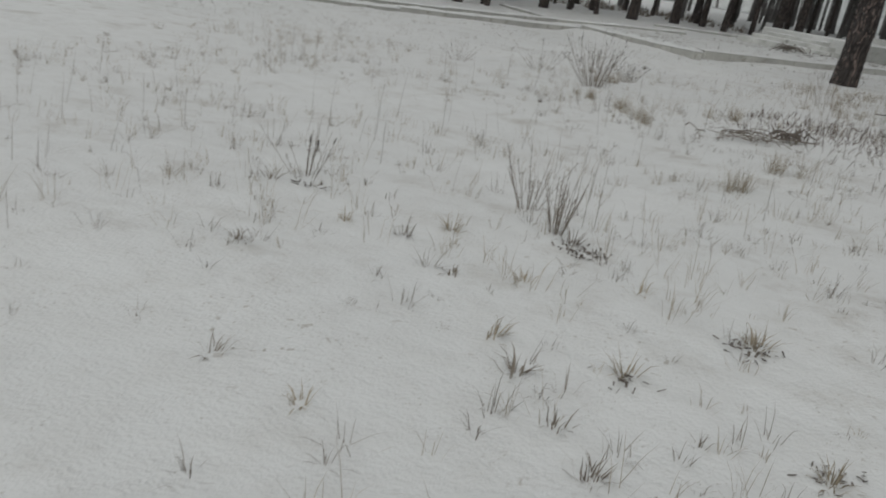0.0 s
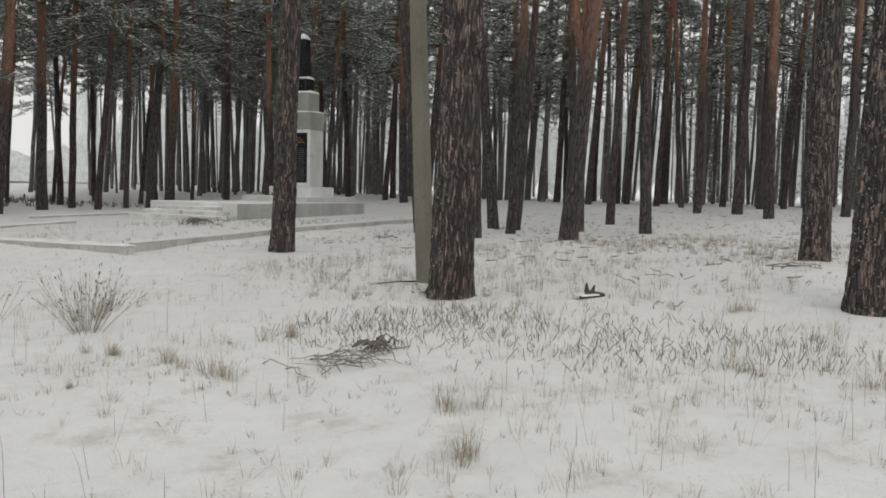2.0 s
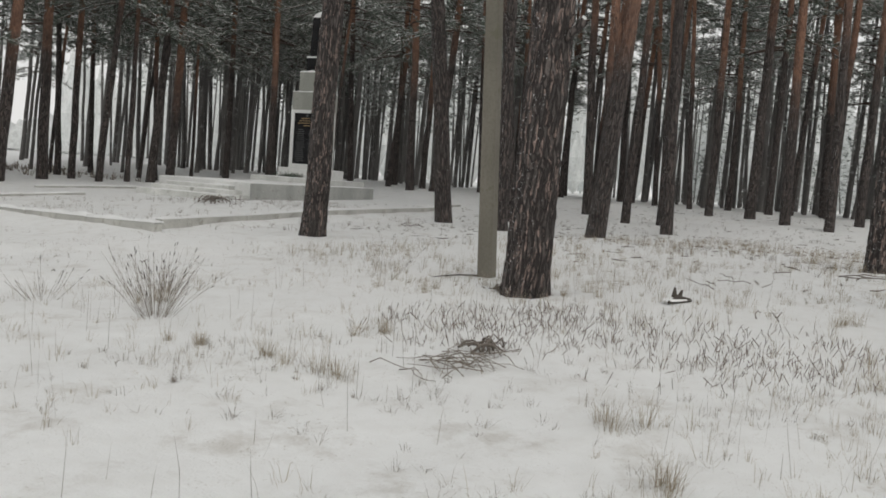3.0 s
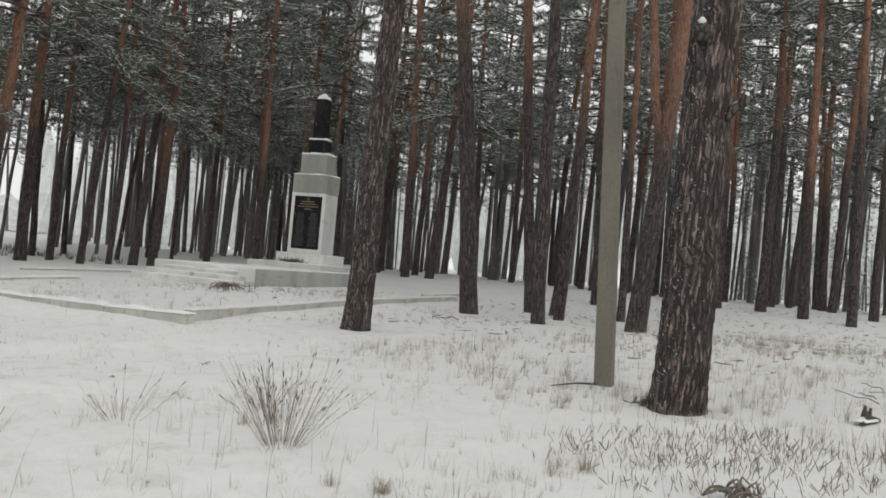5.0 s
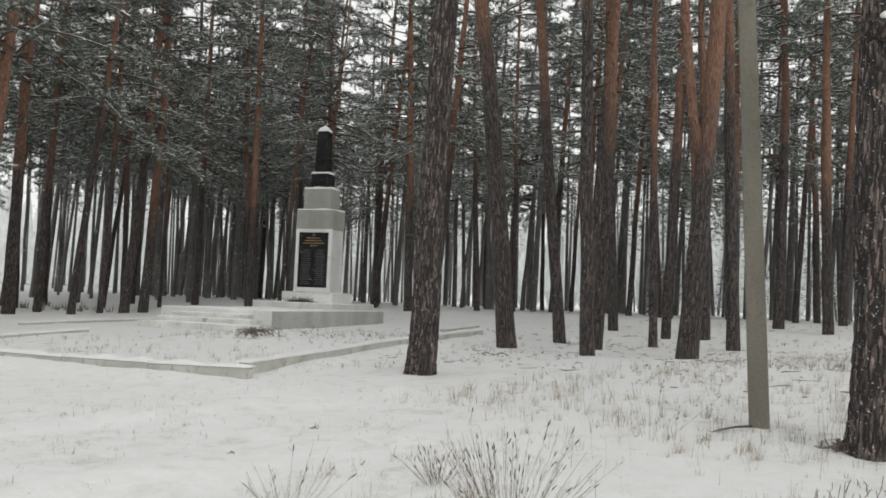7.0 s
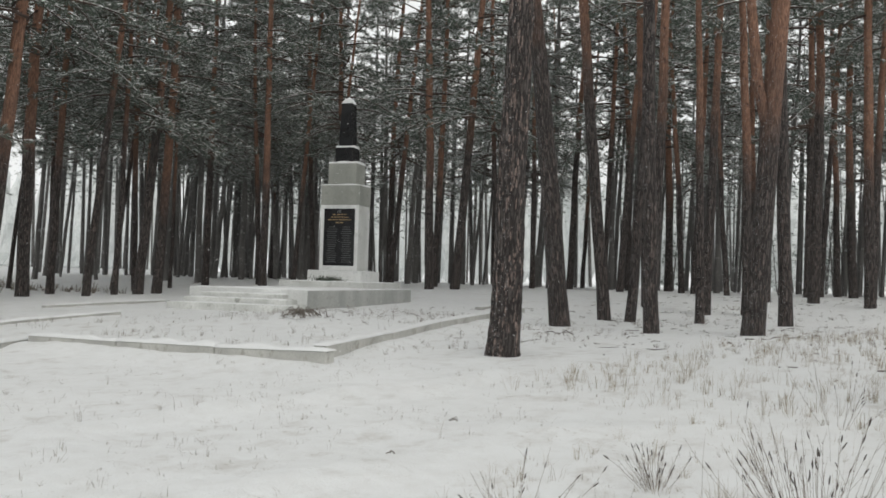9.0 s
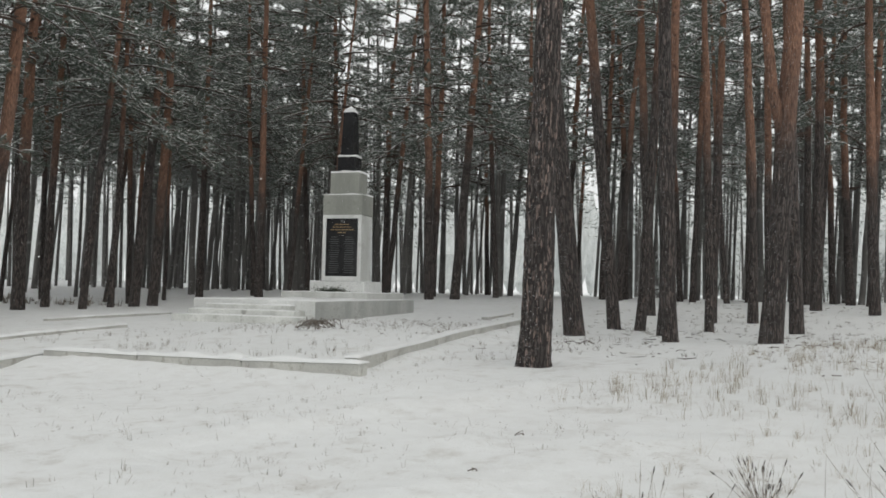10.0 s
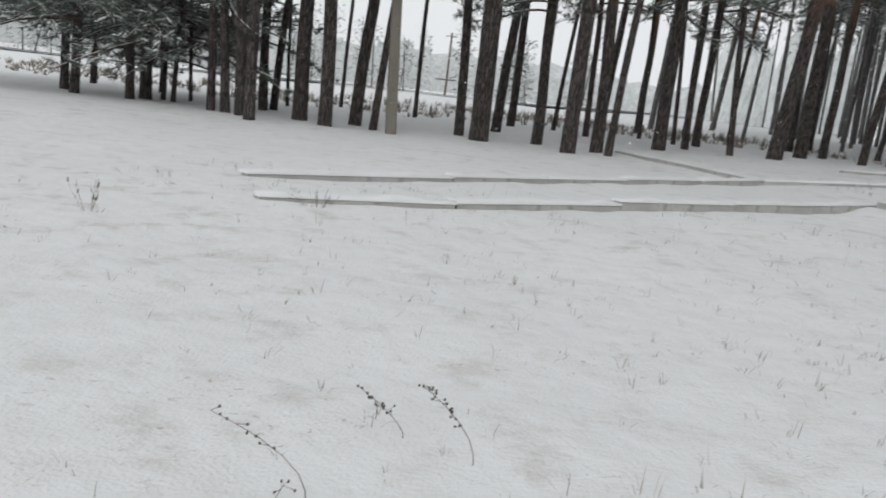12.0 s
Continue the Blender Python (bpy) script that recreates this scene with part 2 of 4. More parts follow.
# ---- mesh tools ----
class Geo:
    """Collects vertices and faces for one mesh."""

    def __init__(self):
        self.v, self.f = [], []

    def add(self, verts, faces):
        k = len(self.v)
        self.v.extend(verts)
        self.f.extend([tuple(i + k for i in f) for f in faces])

    def tube(self, path, radii, sides=6, cap=True, twist=0.0):
        path = [Vector(p) for p in path]
        k, n = len(self.v), len(path)
        for i, p in enumerate(path):
            d = (path[min(i + 1, n - 1)] - path[max(i - 1, 0)]).normalized()
            a = d.cross(Vector((0, 0, 1)) if abs(d.z) < 0.9 else Vector((1, 0, 0))).normalized()
            b = d.cross(a)
            for s in range(sides):
                w = 2 * math.pi * s / sides + twist * i
                self.v.append(p + (a * math.cos(w) + b * math.sin(w)) * radii[i])
        for i in range(n - 1):
            for s in range(sides):
                q, r = k + i * sides + s, k + i * sides + (s + 1) % sides
                self.f.append((q, r, r + sides, q + sides))
        if cap:
            self.f.append(tuple(k + (n - 1) * sides + s for s in range(sides)))
            self.f.append(tuple(k + s for s in reversed(range(sides))))

    def block(self, x0, x1, y0, y1, z0, z1, bevel=0.015, taper=0.0):
        """A box with chamfered edges; taper draws its top in."""
        b, rings = bevel, []
        for z, ins in ((z0, 0), (z1 - b, 0), (z1, b)):
            t = taper * (z - z0) / max(z1 - z0, 1e-6)
            xa, xb, ya, yb = x0 + t, x1 - t, y0 + t, y1 - t
            c = b if ins == 0 else b * 0.5
            xa, xb, ya, yb = xa + ins, xb - ins, ya + ins, yb - ins
            rings.append([(xa + c, ya, z), (xb - c, ya, z), (xb, ya + c, z), (xb, yb - c, z), (xb - c, yb, z), (xa + c, yb, z), (xa, yb - c, z), (xa, ya + c, z)])
        faces = [tuple(reversed(range(8))), tuple(range(16, 24))]
        for r in range(2):
            for s in range(8):
                faces.append((r * 8 + s, r * 8 + (s + 1) % 8, r * 8 + 8 + (s + 1) % 8, r * 8 + 8 + s))
        self.add([v for ring in rings for v in ring], faces)

    def drift(self, x0, x1, y0, y1, z, h, n=8, m=4, seed=0.0):
        """A cushion of snow with an uneven rounded top."""
        k = len(self.v)
        for i in range(n + 1):
            for j in range(m + 1):
                a, b = i / n, j / m
                if i in (1, n - 1):
                    a = (0.012 / (x1 - x0)) if i == 1 else 1 - 0.012 / (x1 - x0)
                if j in (1, m - 1):
                    b = (0.012 / (y1 - y0)) if j == 1 else 1 - 0.012 / (y1 - y0)
                e = 0.0 if i in (0, n) or j in (0, m) else 0.68 if i in (1, n - 1) or j in (1, m - 1) else 1.0
                x, y = x0 + (x1 - x0) * a, y0 + (y1 - y0) * b
                g = 0.65 + 0.6 * noise.noise(Vector((x * 2.3 + seed, y * 2.3, seed)))
                self.v.append((x, y, z + h * e * g))
        for i in range(n):
            for j in range(m):
                q = k + i * (m + 1) + j
                self.f.append((q, q + m + 1, q + m + 2, q + 1))

    def mesh(self, name, material, smooth=False):
        me = bpy.data.meshes.new(name)
        me.from_pydata([tuple(v) for v in self.v], [], self.f)
        me.materials.append(material)
        if smooth:
            me.polygons.foreach_set("use_smooth", [True] * len(me.polygons))
        me.update()
        return me


def part(name, geo, material, parent=None, label="", smooth=False):
    """One mesh object from a Geo or a ready mesh, under a thing or a part."""
    me = geo if isinstance(geo, bpy.types.Mesh) else geo.mesh(name, material, smooth)
    ob = new(name, me)
    ob.parent = parent
    return tagged(ob, label)


def thing(name, label, category, m=None, group="", kind=""):
    ob = tagged(new(name), label, category, group, kind)
    ob.empty_display_size = 0.2
    if m is not None:
        ob.matrix_world = m
    return ob


# ---- the ground ----
def rise(x, y):
    """Height of the snow-covered ground, without its small unevenness."""
    q = min(max((0.95 * x + 0.31 * y - 26) / 14, 0.0), 1.0)
    xc = min(max(x, -30.0), 30.0)
    step = 1 / (1 + math.exp(-max(min((0.379 * (y - 24) + 0.925 * (x - 4)) / 1.5, 40), -40)))
    humps = sum(h * math.exp(-((x - cx) ** 2 + (y - cy) ** 2) / w) for cx, cy, h, w in
                ((9, 8, 0.3784, 40.0), (22.3, 35.4, 0.26, 20.0), (18.5, 21.2, -0.13, 14.0), (14.5, 29.5, 0.06, 40.0), (27, 18.6, 0.16, 9.0), (3.7, 18.5, 0.07, 3.0), (12.5, 18.5, -0.08, 20.0)))
    return 0.0157 + 0.0079 * xc + 0.2871 * step + 0.50 * q * q * (3 - 2 * q) + humps + plot_fill(x, y)


def ease(v):
    v = min(max(v, 0.0), 1.0)
    return v * v * (3 - 2 * v)


def plot_fill(x, y):
    """The kerbed plot before the memorial stands a little above the ground round it."""
    a = 0.889 * (x - 3.75) + 0.458 * (y - 18.6)
    b = -0.458 * (x - 3.75) + 0.889 * (y - 18.6)
    return 0.12 * ease((a - 0.1) / 0.5) * ease((12.0 - a) / 5.0) * ease((b - 0.1) / 0.5) * ease((5.3 - b) / 0.6)


def ridge(x, y):
    """Two soft lips of snow where an old track runs."""
    h = 0.0
    for ax, ay, bx, by, top in ((-0.8, 16.5, 5.0, 16.4, 0.085), (1.7, 14.7, 3.3, 12.7, 0.07), (-0.8, 13.8, 1.6, 13.5, 0.06)):
        dx, dy = bx - ax, by - ay
        t = min(max(((x - ax) * dx + (y - ay) * dy) / (dx * dx + dy * dy), 0.0), 1.0)
        d2 = (x - ax - t * dx) ** 2 + (y - ay - t * dy) ** 2
        if d2 < 1.0:
            h += top * math.exp(-d2 / 0.06) * (0.7 + 0.6 * noise.noise(Vector((x * 1.3, y * 1.3, 8))))
    dx, dy = -2.07, 5.15
    t = ((x - 3.62) * dx + (y - 18.30) * dy) / (dx * dx + dy * dy)
    d = abs((x - 3.62) * dy - (y - 18.30) * dx) / 5.55
    if -0.1 < t < 1.15 and d < 2:
        h += 0.11 * math.exp(-(d / 0.6) ** 2) * ease((t - 0.02) / 0.3) * ease((1.15 - t) / 0.15)  # snow drifted against the kerb
    return h


def ground(x, y):
    near = math.exp(-((x - 1) ** 2 + (y - 12) ** 2) / 900.0)
    lumps = 0.05 * noise.noise(Vector((x * 0.45, y * 0.45, 1.7))) + 0.03 * noise.noise(Vector((x * 1.7, y * 1.7, 4.1))) + 0.014 * noise.noise(Vector((x * 4.3, y * 4.3, 2.2)))
    return rise(x, y) + near * lumps + ridge(x, y)


def spaced(n, reach, tight):
    """Coordinates that lie close together in the middle and far apart outside."""
    k = math.asinh(reach / tight)
    return [tight * math.sinh(k * (2 * i / n - 1)) for i in range(n + 1)]


def build_ground():
    g = Geo()
    n = 400
    xs = [x + 0.5 for x in spaced(n, 1500, 6.0)]
    ys = [y + 10.0 for y in spaced(n, 1500, 6.0)]
    g.v = [(x, y, ground(x, y)) for x in xs for y in ys]
    w = n + 1
    g.f = [(i * w + j, (i + 1) * w + j, (i + 1) * w + j + 1, i * w + j + 1) for i in range(n) for j in range(n)]
    tagged(part("ground", g, SNOW, None, "thin fresh snow over forest ground with litter showing", True), category="ground", kind="structure")


build_ground()

# ---- the monument ----
FRONT = -62.7  # the turn of the monument and its plot
MONUMENT = pose(14.31, 31.94, 0.60, 0, 0, FRONT)


def build_monument():
    top = thing("monument", "stepped white and grey memorial with a black granite obelisk", "monument", MONUMENT)

    def piece(name, material, *box, label="", taper=0.0, bevel=0.02):
        g = Geo()
        g.block(*box, bevel=bevel, taper=taper)
        return part(name, g, material, top, label)

    def cover(name, x0, x1, y0, y1, z, h=0.05, n=14):
        g = Geo()
        g.drift(x0, x1, y0, y1, z, h, n, 6, seed=z)
        return part(name, g, SNOW_CLEAN, top, "thin cap of fresh snow", True)

    piece("podium", PODIUM, -1.82, 1.82, -5.79, 2.3, -0.6, 0.37, label="pale grey rendered podium")
    piece("front_panel", WHITEWASH, -1.82, 1.82, -5.825, -5.793, -0.6, 0.366, label="whitewashed podium front", bevel=0.006)
    for i, (hw, y, z) in enumerate(((1.83, -6.84, -0.03), (1.55, -6.49, 0.11), (1.25, -6.14, 0.24))):
        piece("step", STEPWASH, -hw, hw, y, -5.828, -0.6, z, label="whitewashed concrete step")
        cover("snow_cover", -hw, hw, y + 0.01, y + 0.34, z - 0.012, 0.045)
    cover("snow_cover", -1.82, 1.82, -5.79, 2.3, 0.355, 0.06, 22)
    piece("slab", PALEPAINT, -1.5, 1.5, -1.35, 2.1, 0.36, 0.59)
    cover("snow_cover", -1.5, 1.5, -1.35, 2.1, 0.578, 0.045)
    piece("plinth", WHITEWASH, -0.98, 0.98, -0.34, 1.3, 0.58, 0.95)
    cover("snow_cover", -0.98, 0.98, -0.34, 1.3, 0.938, 0.04)
    piece("shaft", PALEPAINT, -0.70, 0.70, 0.0, 0.92, 0.94, 3.18)
    for box in ((-0.70, -0.575, 0.97, 3.18), (0.575, 0.70, 0.97, 3.18), (-0.573, 0.573, 3.06, 3.18), (-0.573, 0.573, 0.97, 1.12)):
        piece("plaque_border", WHITEWASH, box[0], box[1], -0.035, -0.002, box[2], box[3], bevel=0.006, label="raised white border")
    plaque = piece("plaque", GRANITE, -0.571, 0.571, -0.02, -0.003, 1.122, 3.058, label="polished black granite plaque with gilt lines", bevel=0.004)
    rows = ((2.86, 0.26), (2.77, 0.33), (2.68, 0.42), (2.585, 0.14))
    for z, half in rows:
        g = Geo()
        x = -half
        while x < half:
            w = random.uniform(0.05, 0.14)
            g.block(x, min(x + w, half), -0.024, -0.0205, z - 0.014, z + 0.014, 0.001)
            x += w + 0.03
        part("gilt_line", g, GOLD, plaque, "line of small gilt letters")
    for cx in (-0.27, 0.27):
        for i in range(17):
            g = Geo()
            half = random.uniform(0.12, 0.2)
            g.block(cx - half, cx + half, -0.0235, -0.0205, 1.25 + i * 0.074 - 0.011, 1.25 + i * 0.074 + 0.011, 0.001)
            part("engraved_line", g, ENGRAVED, plaque, "faint engraved line")
    star = Geo()
    pts = [(0.085 * (1 if i % 2 == 0 else 0.42) * math.sin(i * math.pi / 5), 0.085 * (1 if i % 2 == 0 else 0.42) * math.cos(i * math.pi / 5)) for i in range(10)]
    star.add([(x, -0.024, 2.97 + z) for x, z in pts] + [(x, -0.021, 2.97 + z) for x, z in pts] + [(0, -0.03, 2.97)],
             [(i, (i + 1) % 10, 20) for i in range(10)] + [(i, i + 10, (i + 1) % 10 + 10, (i + 1) % 10) for i in range(10)])
    part("emblem", star, ENGRAVED, plaque, "small grey emblem")
    piece("cap", GREYPAINT, -0.715, 0.715, -0.03, 0.95, 3.182, 3.87)
    cover("snow_cover", -0.715, 0.715, -0.03, 0.95, 3.855, 0.10)
    piece("upper_block", GREYPAINT, -0.52, 0.52, 0.08, 0.86, 3.86, 4.63)
    cover("snow_cover", -0.52, 0.52, 0.08, 0.86, 4.615, 0.12)
    piece("obelisk_base", GRANITE, -0.32, 0.32, 0.17, 0.77, 4.62, 5.19, label="black granite block")
    cover("snow_cover", -0.32, 0.32, 0.17, 0.77, 5.175, 0.13)
    ob = Geo()
    rings = ((0.235, 5.18), (0.19, 6.72), (0.0, 6.92))
    ob.add([(sx * r, 0.47 + sy * r, z) for r, z in rings[:2] for sx, sy in ((-1, -1), (1, -1), (1, 1), (-1, 1))] + [(0, 0.47, 6.92)],
           [(0, 1, 5, 4), (1, 2, 6, 5), (2, 3, 7, 6), (3, 0, 4, 7), (4, 5, 8), (5, 6, 8), (6, 7, 8), (7, 4, 8)])
    part("obelisk", ob, GRANITE, top, "tapering black granite obelisk")
    tip = Geo()
    tip.add([(sx * 0.2, 0.47 + sy * 0.2, 6.715) for sx, sy in ((-1, -1), (1, -1), (1, 1), (-1, 1))] + [(sx * 0.15, 0.47 + sy * 0.15, 6.83) for sx, sy in ((-1, -1), (1, -1), (1, 1), (-1, 1))] + [(0, 0.47, 6.97)],
            [(0, 1, 5, 4), (1, 2, 6, 5), (2, 3, 7, 6), (3, 0, 4, 7), (4, 5, 8), (5, 6, 8), (6, 7, 8), (7, 4, 8)])
    part("snow_cover", tip, SNOW_CLEAN, top, "thin cap of fresh snow")


build_monument()


# ---- kerbs of the plot and the walkway ----
def kerb_run(label, a, b, width, height, piece_len, snow=0.05, sink=0.25, bank=0.0):
    """A line of concrete kerb blocks from a to b, each following the ground, with snow along the top."""
    a, b = Vector((*a, 0)), Vector((*b, 0))
    length = (b - a).length
    count = max(1, round(length / piece_len))
    run = thing("kerb", label, "kerb", kind="structure")
    turn = math.atan2(b.y - a.y, b.x - a.x)
    for i in range(count):
        p, q = a.lerp(b, i / count), a.lerp(b, (i + 1) / count)
        zp, zq = rise(p.x, p.y) + height, rise(q.x, q.y) + height
        ln = length / count
        g = Geo()
        g.block(0.004, ln - 0.004, -width / 2, width / 2, -height - sink, 0, 0.02)
        slope = math.degrees(math.atan2(zq - zp, ln))
        base = Matrix.Translation((p.x, p.y, zp + random.uniform(-0.008, 0.008))) @ Euler((0, 0, turn)).to_matrix().to_4x4() @ pose(0, 0, 0, 0, -slope, random.uniform(-0.25, 0.25))
        ob = part("kerb_block", g, KERB, run)
        ob.matrix_world = base
        s = Geo()
        s.drift(-0.02, ln + 0.02, -width / 2 - 0.012, width / 2 + 0.012, -0.012, snow, 20, 6, seed=i * 1.3 + p.x)
        part("snow_cover", s, SNOW_CLEAN, ob, "soft ridge of snow", True)
        if bank:
            k = Geo()
            for j in range(13):
                x = -0.02 + (ln + 0.04) * j / 12
                w = 1.0 + 0.35 * noise.noise(Vector(((i * ln + x) * 0.9, 0.4, 3)))
                w *= ease((i * ln + x + 0.1) / 1.6) * ease((length - i * ln - x + 0.2) / 0.8)
                k.v += [(x, -bank * width * 0.5 + s1 * bank, -height + h * height * w - 0.02) for s1, h in ((0.0, 0.50), (-0.12, 0.42), (-0.34, 0.2), (-0.75, -0.14))]
            k.f = [(j * 4 + c, j * 4 + 4 + c, j * 4 + 5 + c, j * 4 + 1 + c) for j in range(12) for c in range(3)]
            part("snow_bank", k, SNOW, ob, "snow drifted against the kerb", True)
    return run


kerb_run("snow-topped concrete kerb beam with an exposed end beside the plot", (3.62, 18.30), (1.62, 23.55), 0.22, 0.20, 1.8, 0.09)
kerb_run("low snow-covered concrete kerb along the memorial plot", (3.80, 18.78), (15.2, 24.6), 0.2, 0.22, 2.4, 0.06, bank=1.0)
for a, b, h in (((1.68, 23.85), (-1.3, 21.7), 0.13), ((-1.3, 21.7), (-3.05, 20.5), 0.11), ((-3.05, 20.5), (-5.0, 18.95), 0.075), ((-5.0, 18.95), (-6.75, 17.95), 0.05)):
    kerb_run("low snow-covered concrete kerb beside the walkway", a, b, 0.16, h, 1.8, 0.07, bank=1.0)
for a, b, h in (((1.0, 27.0), (-2.25, 24.15), 0.09), ((-2.25, 24.15), (-5.05, 21.5), 0.08), ((-5.05, 21.5), (-7.25, 19.5), 0.05)):
    kerb_run("low snow-covered concrete kerb beside the walkway", a, b, 0.16, h, 2.0, 0.07)
kerb_run("low snow-covered concrete kerb beside the walkway", (1.0, 27.0), (5.31, 28.64), 0.16, 0.08, 2.0, 0.06)
kerb_run("low snow-covered concrete kerb of the second plot", (1.0, 27.05), (-0.8, 32.4), 0.16, 0.08, 2.0, 0.06)
kerb_run("low snow-covered concrete kerb behind the walkway", (4.8, 32.0), (9.4, 34.2), 0.16, 0.07, 2.0, 0.06)
kerb_run("low snow-covered concrete kerb beside the podium", (16.0, 27.0), (19.6, 28.9), 0.22, 0.08, 2.0, 0.06)


# ---- pines ----
def trunk_geo(d, height, sides, rings, rough, seed, bend, fork=False):
    """A tapering pine trunk with a flared foot; rough shapes ridged bark plates into it."""
    g = Geo()
    for i in range(rings + 1):
        t = i / rings
        z = -0.35 + (height + 0.35) * t ** (1.7 if rough else 1.15)
        u = max(z, 0) / height
        r = d / 2 * (1 - 0.72 * u ** 1.1) * (1 + 0.15 * math.exp(-max(z, 0) / 0.22))
        ox = bend * math.sin(u * 3.1 + seed) * u * 2 + 0.05 * noise.noise(Vector((z * 0.5, seed, 0)))
        oy = bend * math.cos(u * 2.3 + seed * 2) * u * 2 + 0.05 * noise.noise(Vector((z * 0.5, seed, 9)))
        for s in range(sides):
            w = 2 * math.pi * s / sides
            c, q = math.cos(w), math.sin(w)
            k = 1 + 0.07 * noise.noise(Vector((c * 1.2, q * 1.2, z * 0.6 + seed)))
            if rough:
                p = Vector((c * d * 15, q * d * 15, z * 4.2 + seed))
                dist = noise.voronoi(p, distance_metric="DISTANCE", exponent=2.5)[0]
                k += rough * (min(dist[1] - dist[0], 0.35) - 0.15) + 0.5 * rough * noise.noise(p * 2.2)
            g.v.append((ox + r * k * c, oy + r * k * q, z))
    for i in range(rings):
        for s in range(sides):
            q, e = i * sides + s, i * sides + (s + 1) % sides
            g.f.append((q, e, e + sides, q + sides))
    return g


def crown_geo(rng, first, height, reach, boughs, twigs, tuft, gather):
    """Boughs, needle tufts and the snow that lies on them: three meshes' worth."""
    wood, green, white = Geo(), Geo(), Geo()
    for b in range(boughs):
        z0 = first + (height - first) * ((b + rng.random()) / boughs) ** gather
        u = (z0 - first) / (height - first)
        ln = reach * (1.0 - 0.55 * u) * rng.uniform(0.55, 1.1)
        az = rng.uniform(0, 2 * math.pi)
        lift = rng.uniform(-0.12, 0.28) + 0.4 * u
        out = Vector((math.cos(az), math.sin(az), 0))
        side = Vector((-out.y, out.x, 0))
        path = []
        for i in range(6):
            t = i / 5
            path.append(out * (ln * t) + side * (0.12 * ln * math.sin(t * 3 + b)) + Vector((0, 0, z0 + ln * (lift * t - 0.32 * t * t))))
        wood.tube(path, [0.032 * (1 - 0.8 * i / 5) * (0.6 + ln / 4) for i in range(6)], 4, False)
        ridge = [p + Vector((0, 0, 0.03)) for p in path[1:]]
        white.tube(ridge, [0.012, 0.012, 0.011, 0.009, 0.006], 3, False)
        for k in range(twigs):
            t = 0.28 + 0.72 * (k + rng.random()) / twigs
            i = min(int(t * 5), 4)
            p = path[i].lerp(path[i + 1], t * 5 - i)
            sgn = 1 if k % 2 else -1
            d = (out * rng.uniform(0.3, 0.9) + side * sgn * rng.uniform(0.4, 1.0) + Vector((0, 0, rng.uniform(-0.45, 0.5)))).normalized()
            tl = rng.uniform(0.25, 0.65) * (1.15 - 0.5 * t)
            wood.tube([p, p + d * tl], [0.010, 0.005], 3, False)
            for e in range(2):
                c = p + d * tl * (0.55 + 0.45 * e)
                for _ in range(tuft):
                    nd = (d * 0.8 + Vector((rng.gauss(0, 0.8), rng.gauss(0, 0.8), rng.gauss(0.1, 0.7)))).normalized()
                    sd = nd.cross(Vector((rng.gauss(0, 1), rng.gauss(0, 1), rng.gauss(0, 1)))).normalized()
                    l, w = rng.uniform(0.12, 0.27), rng.uniform(0.009, 0.019)
                    green.add([c + sd * w, c - sd * w, c + nd * l], [(0, 1, 2)])
                if rng.random() < 0.6:
                    o = c + d * 0.04 + Vector((0, 0, 0.05))
                    q = Vector((-d.y, d.x, 0)).normalized() * rng.uniform(0.018, 0.05)
                    ln = d * rng.uniform(0.08, 0.2)
                    white.add([o - ln, o + q - ln * 0.3, o + q * 0.8 + ln * 0.5, o + ln, o - q * 0.8 + ln * 0.4, o - q - ln * 0.4, o + Vector((0, 0, 0.03))],
                              [(k2, (k2 + 1) % 6, 6) for k2 in range(6)])
    return wood, green, white


TRUNKS = {}
for d, h in ((0.24, 18.0), (0.34, 20.0), (0.44, 21.5), (0.56, 23.0)):
    for v in range(2):
        TRUNKS[(d, v)] = trunk_geo(d, h, 14, 26, 0.0, 3.1 * v + d * 10, 0.10 + 0.12 * v).mesh("trunk", BARK, True)

CROWNS = {}
for kind, first, reach, boughs, twigs, tuft in (("skirt", 1.2, 3.4, 40, 13, 15), ("low", 6.9, 3.5, 42, 13, 15), ("high", 9.2, 3.3, 46, 12, 15), ("thin", 8.8, 2.8, 30, 11, 14), ("mid", 3.4, 2.5, 34, 11, 14)):
    for v in range(3):
        rng = random.Random(len(kind) * 100 + v * 17)
        # high and thin crowns get extra boughs above the view, to shade the snow
        sets = crown_geo(rng, first + 0.4 * v, 11.0 if kind == "skirt" else 20.5, reach, boughs, twigs, tuft, 0.9 if kind in ("high", "thin") else 1.5)
        CROWNS[(kind, v)] = (sets[0].mesh("boughs", BOUGH), sets[1].mesh("crown", NEEDLES), sets[2].mesh("snow_cover", SNOW_CLEAN))


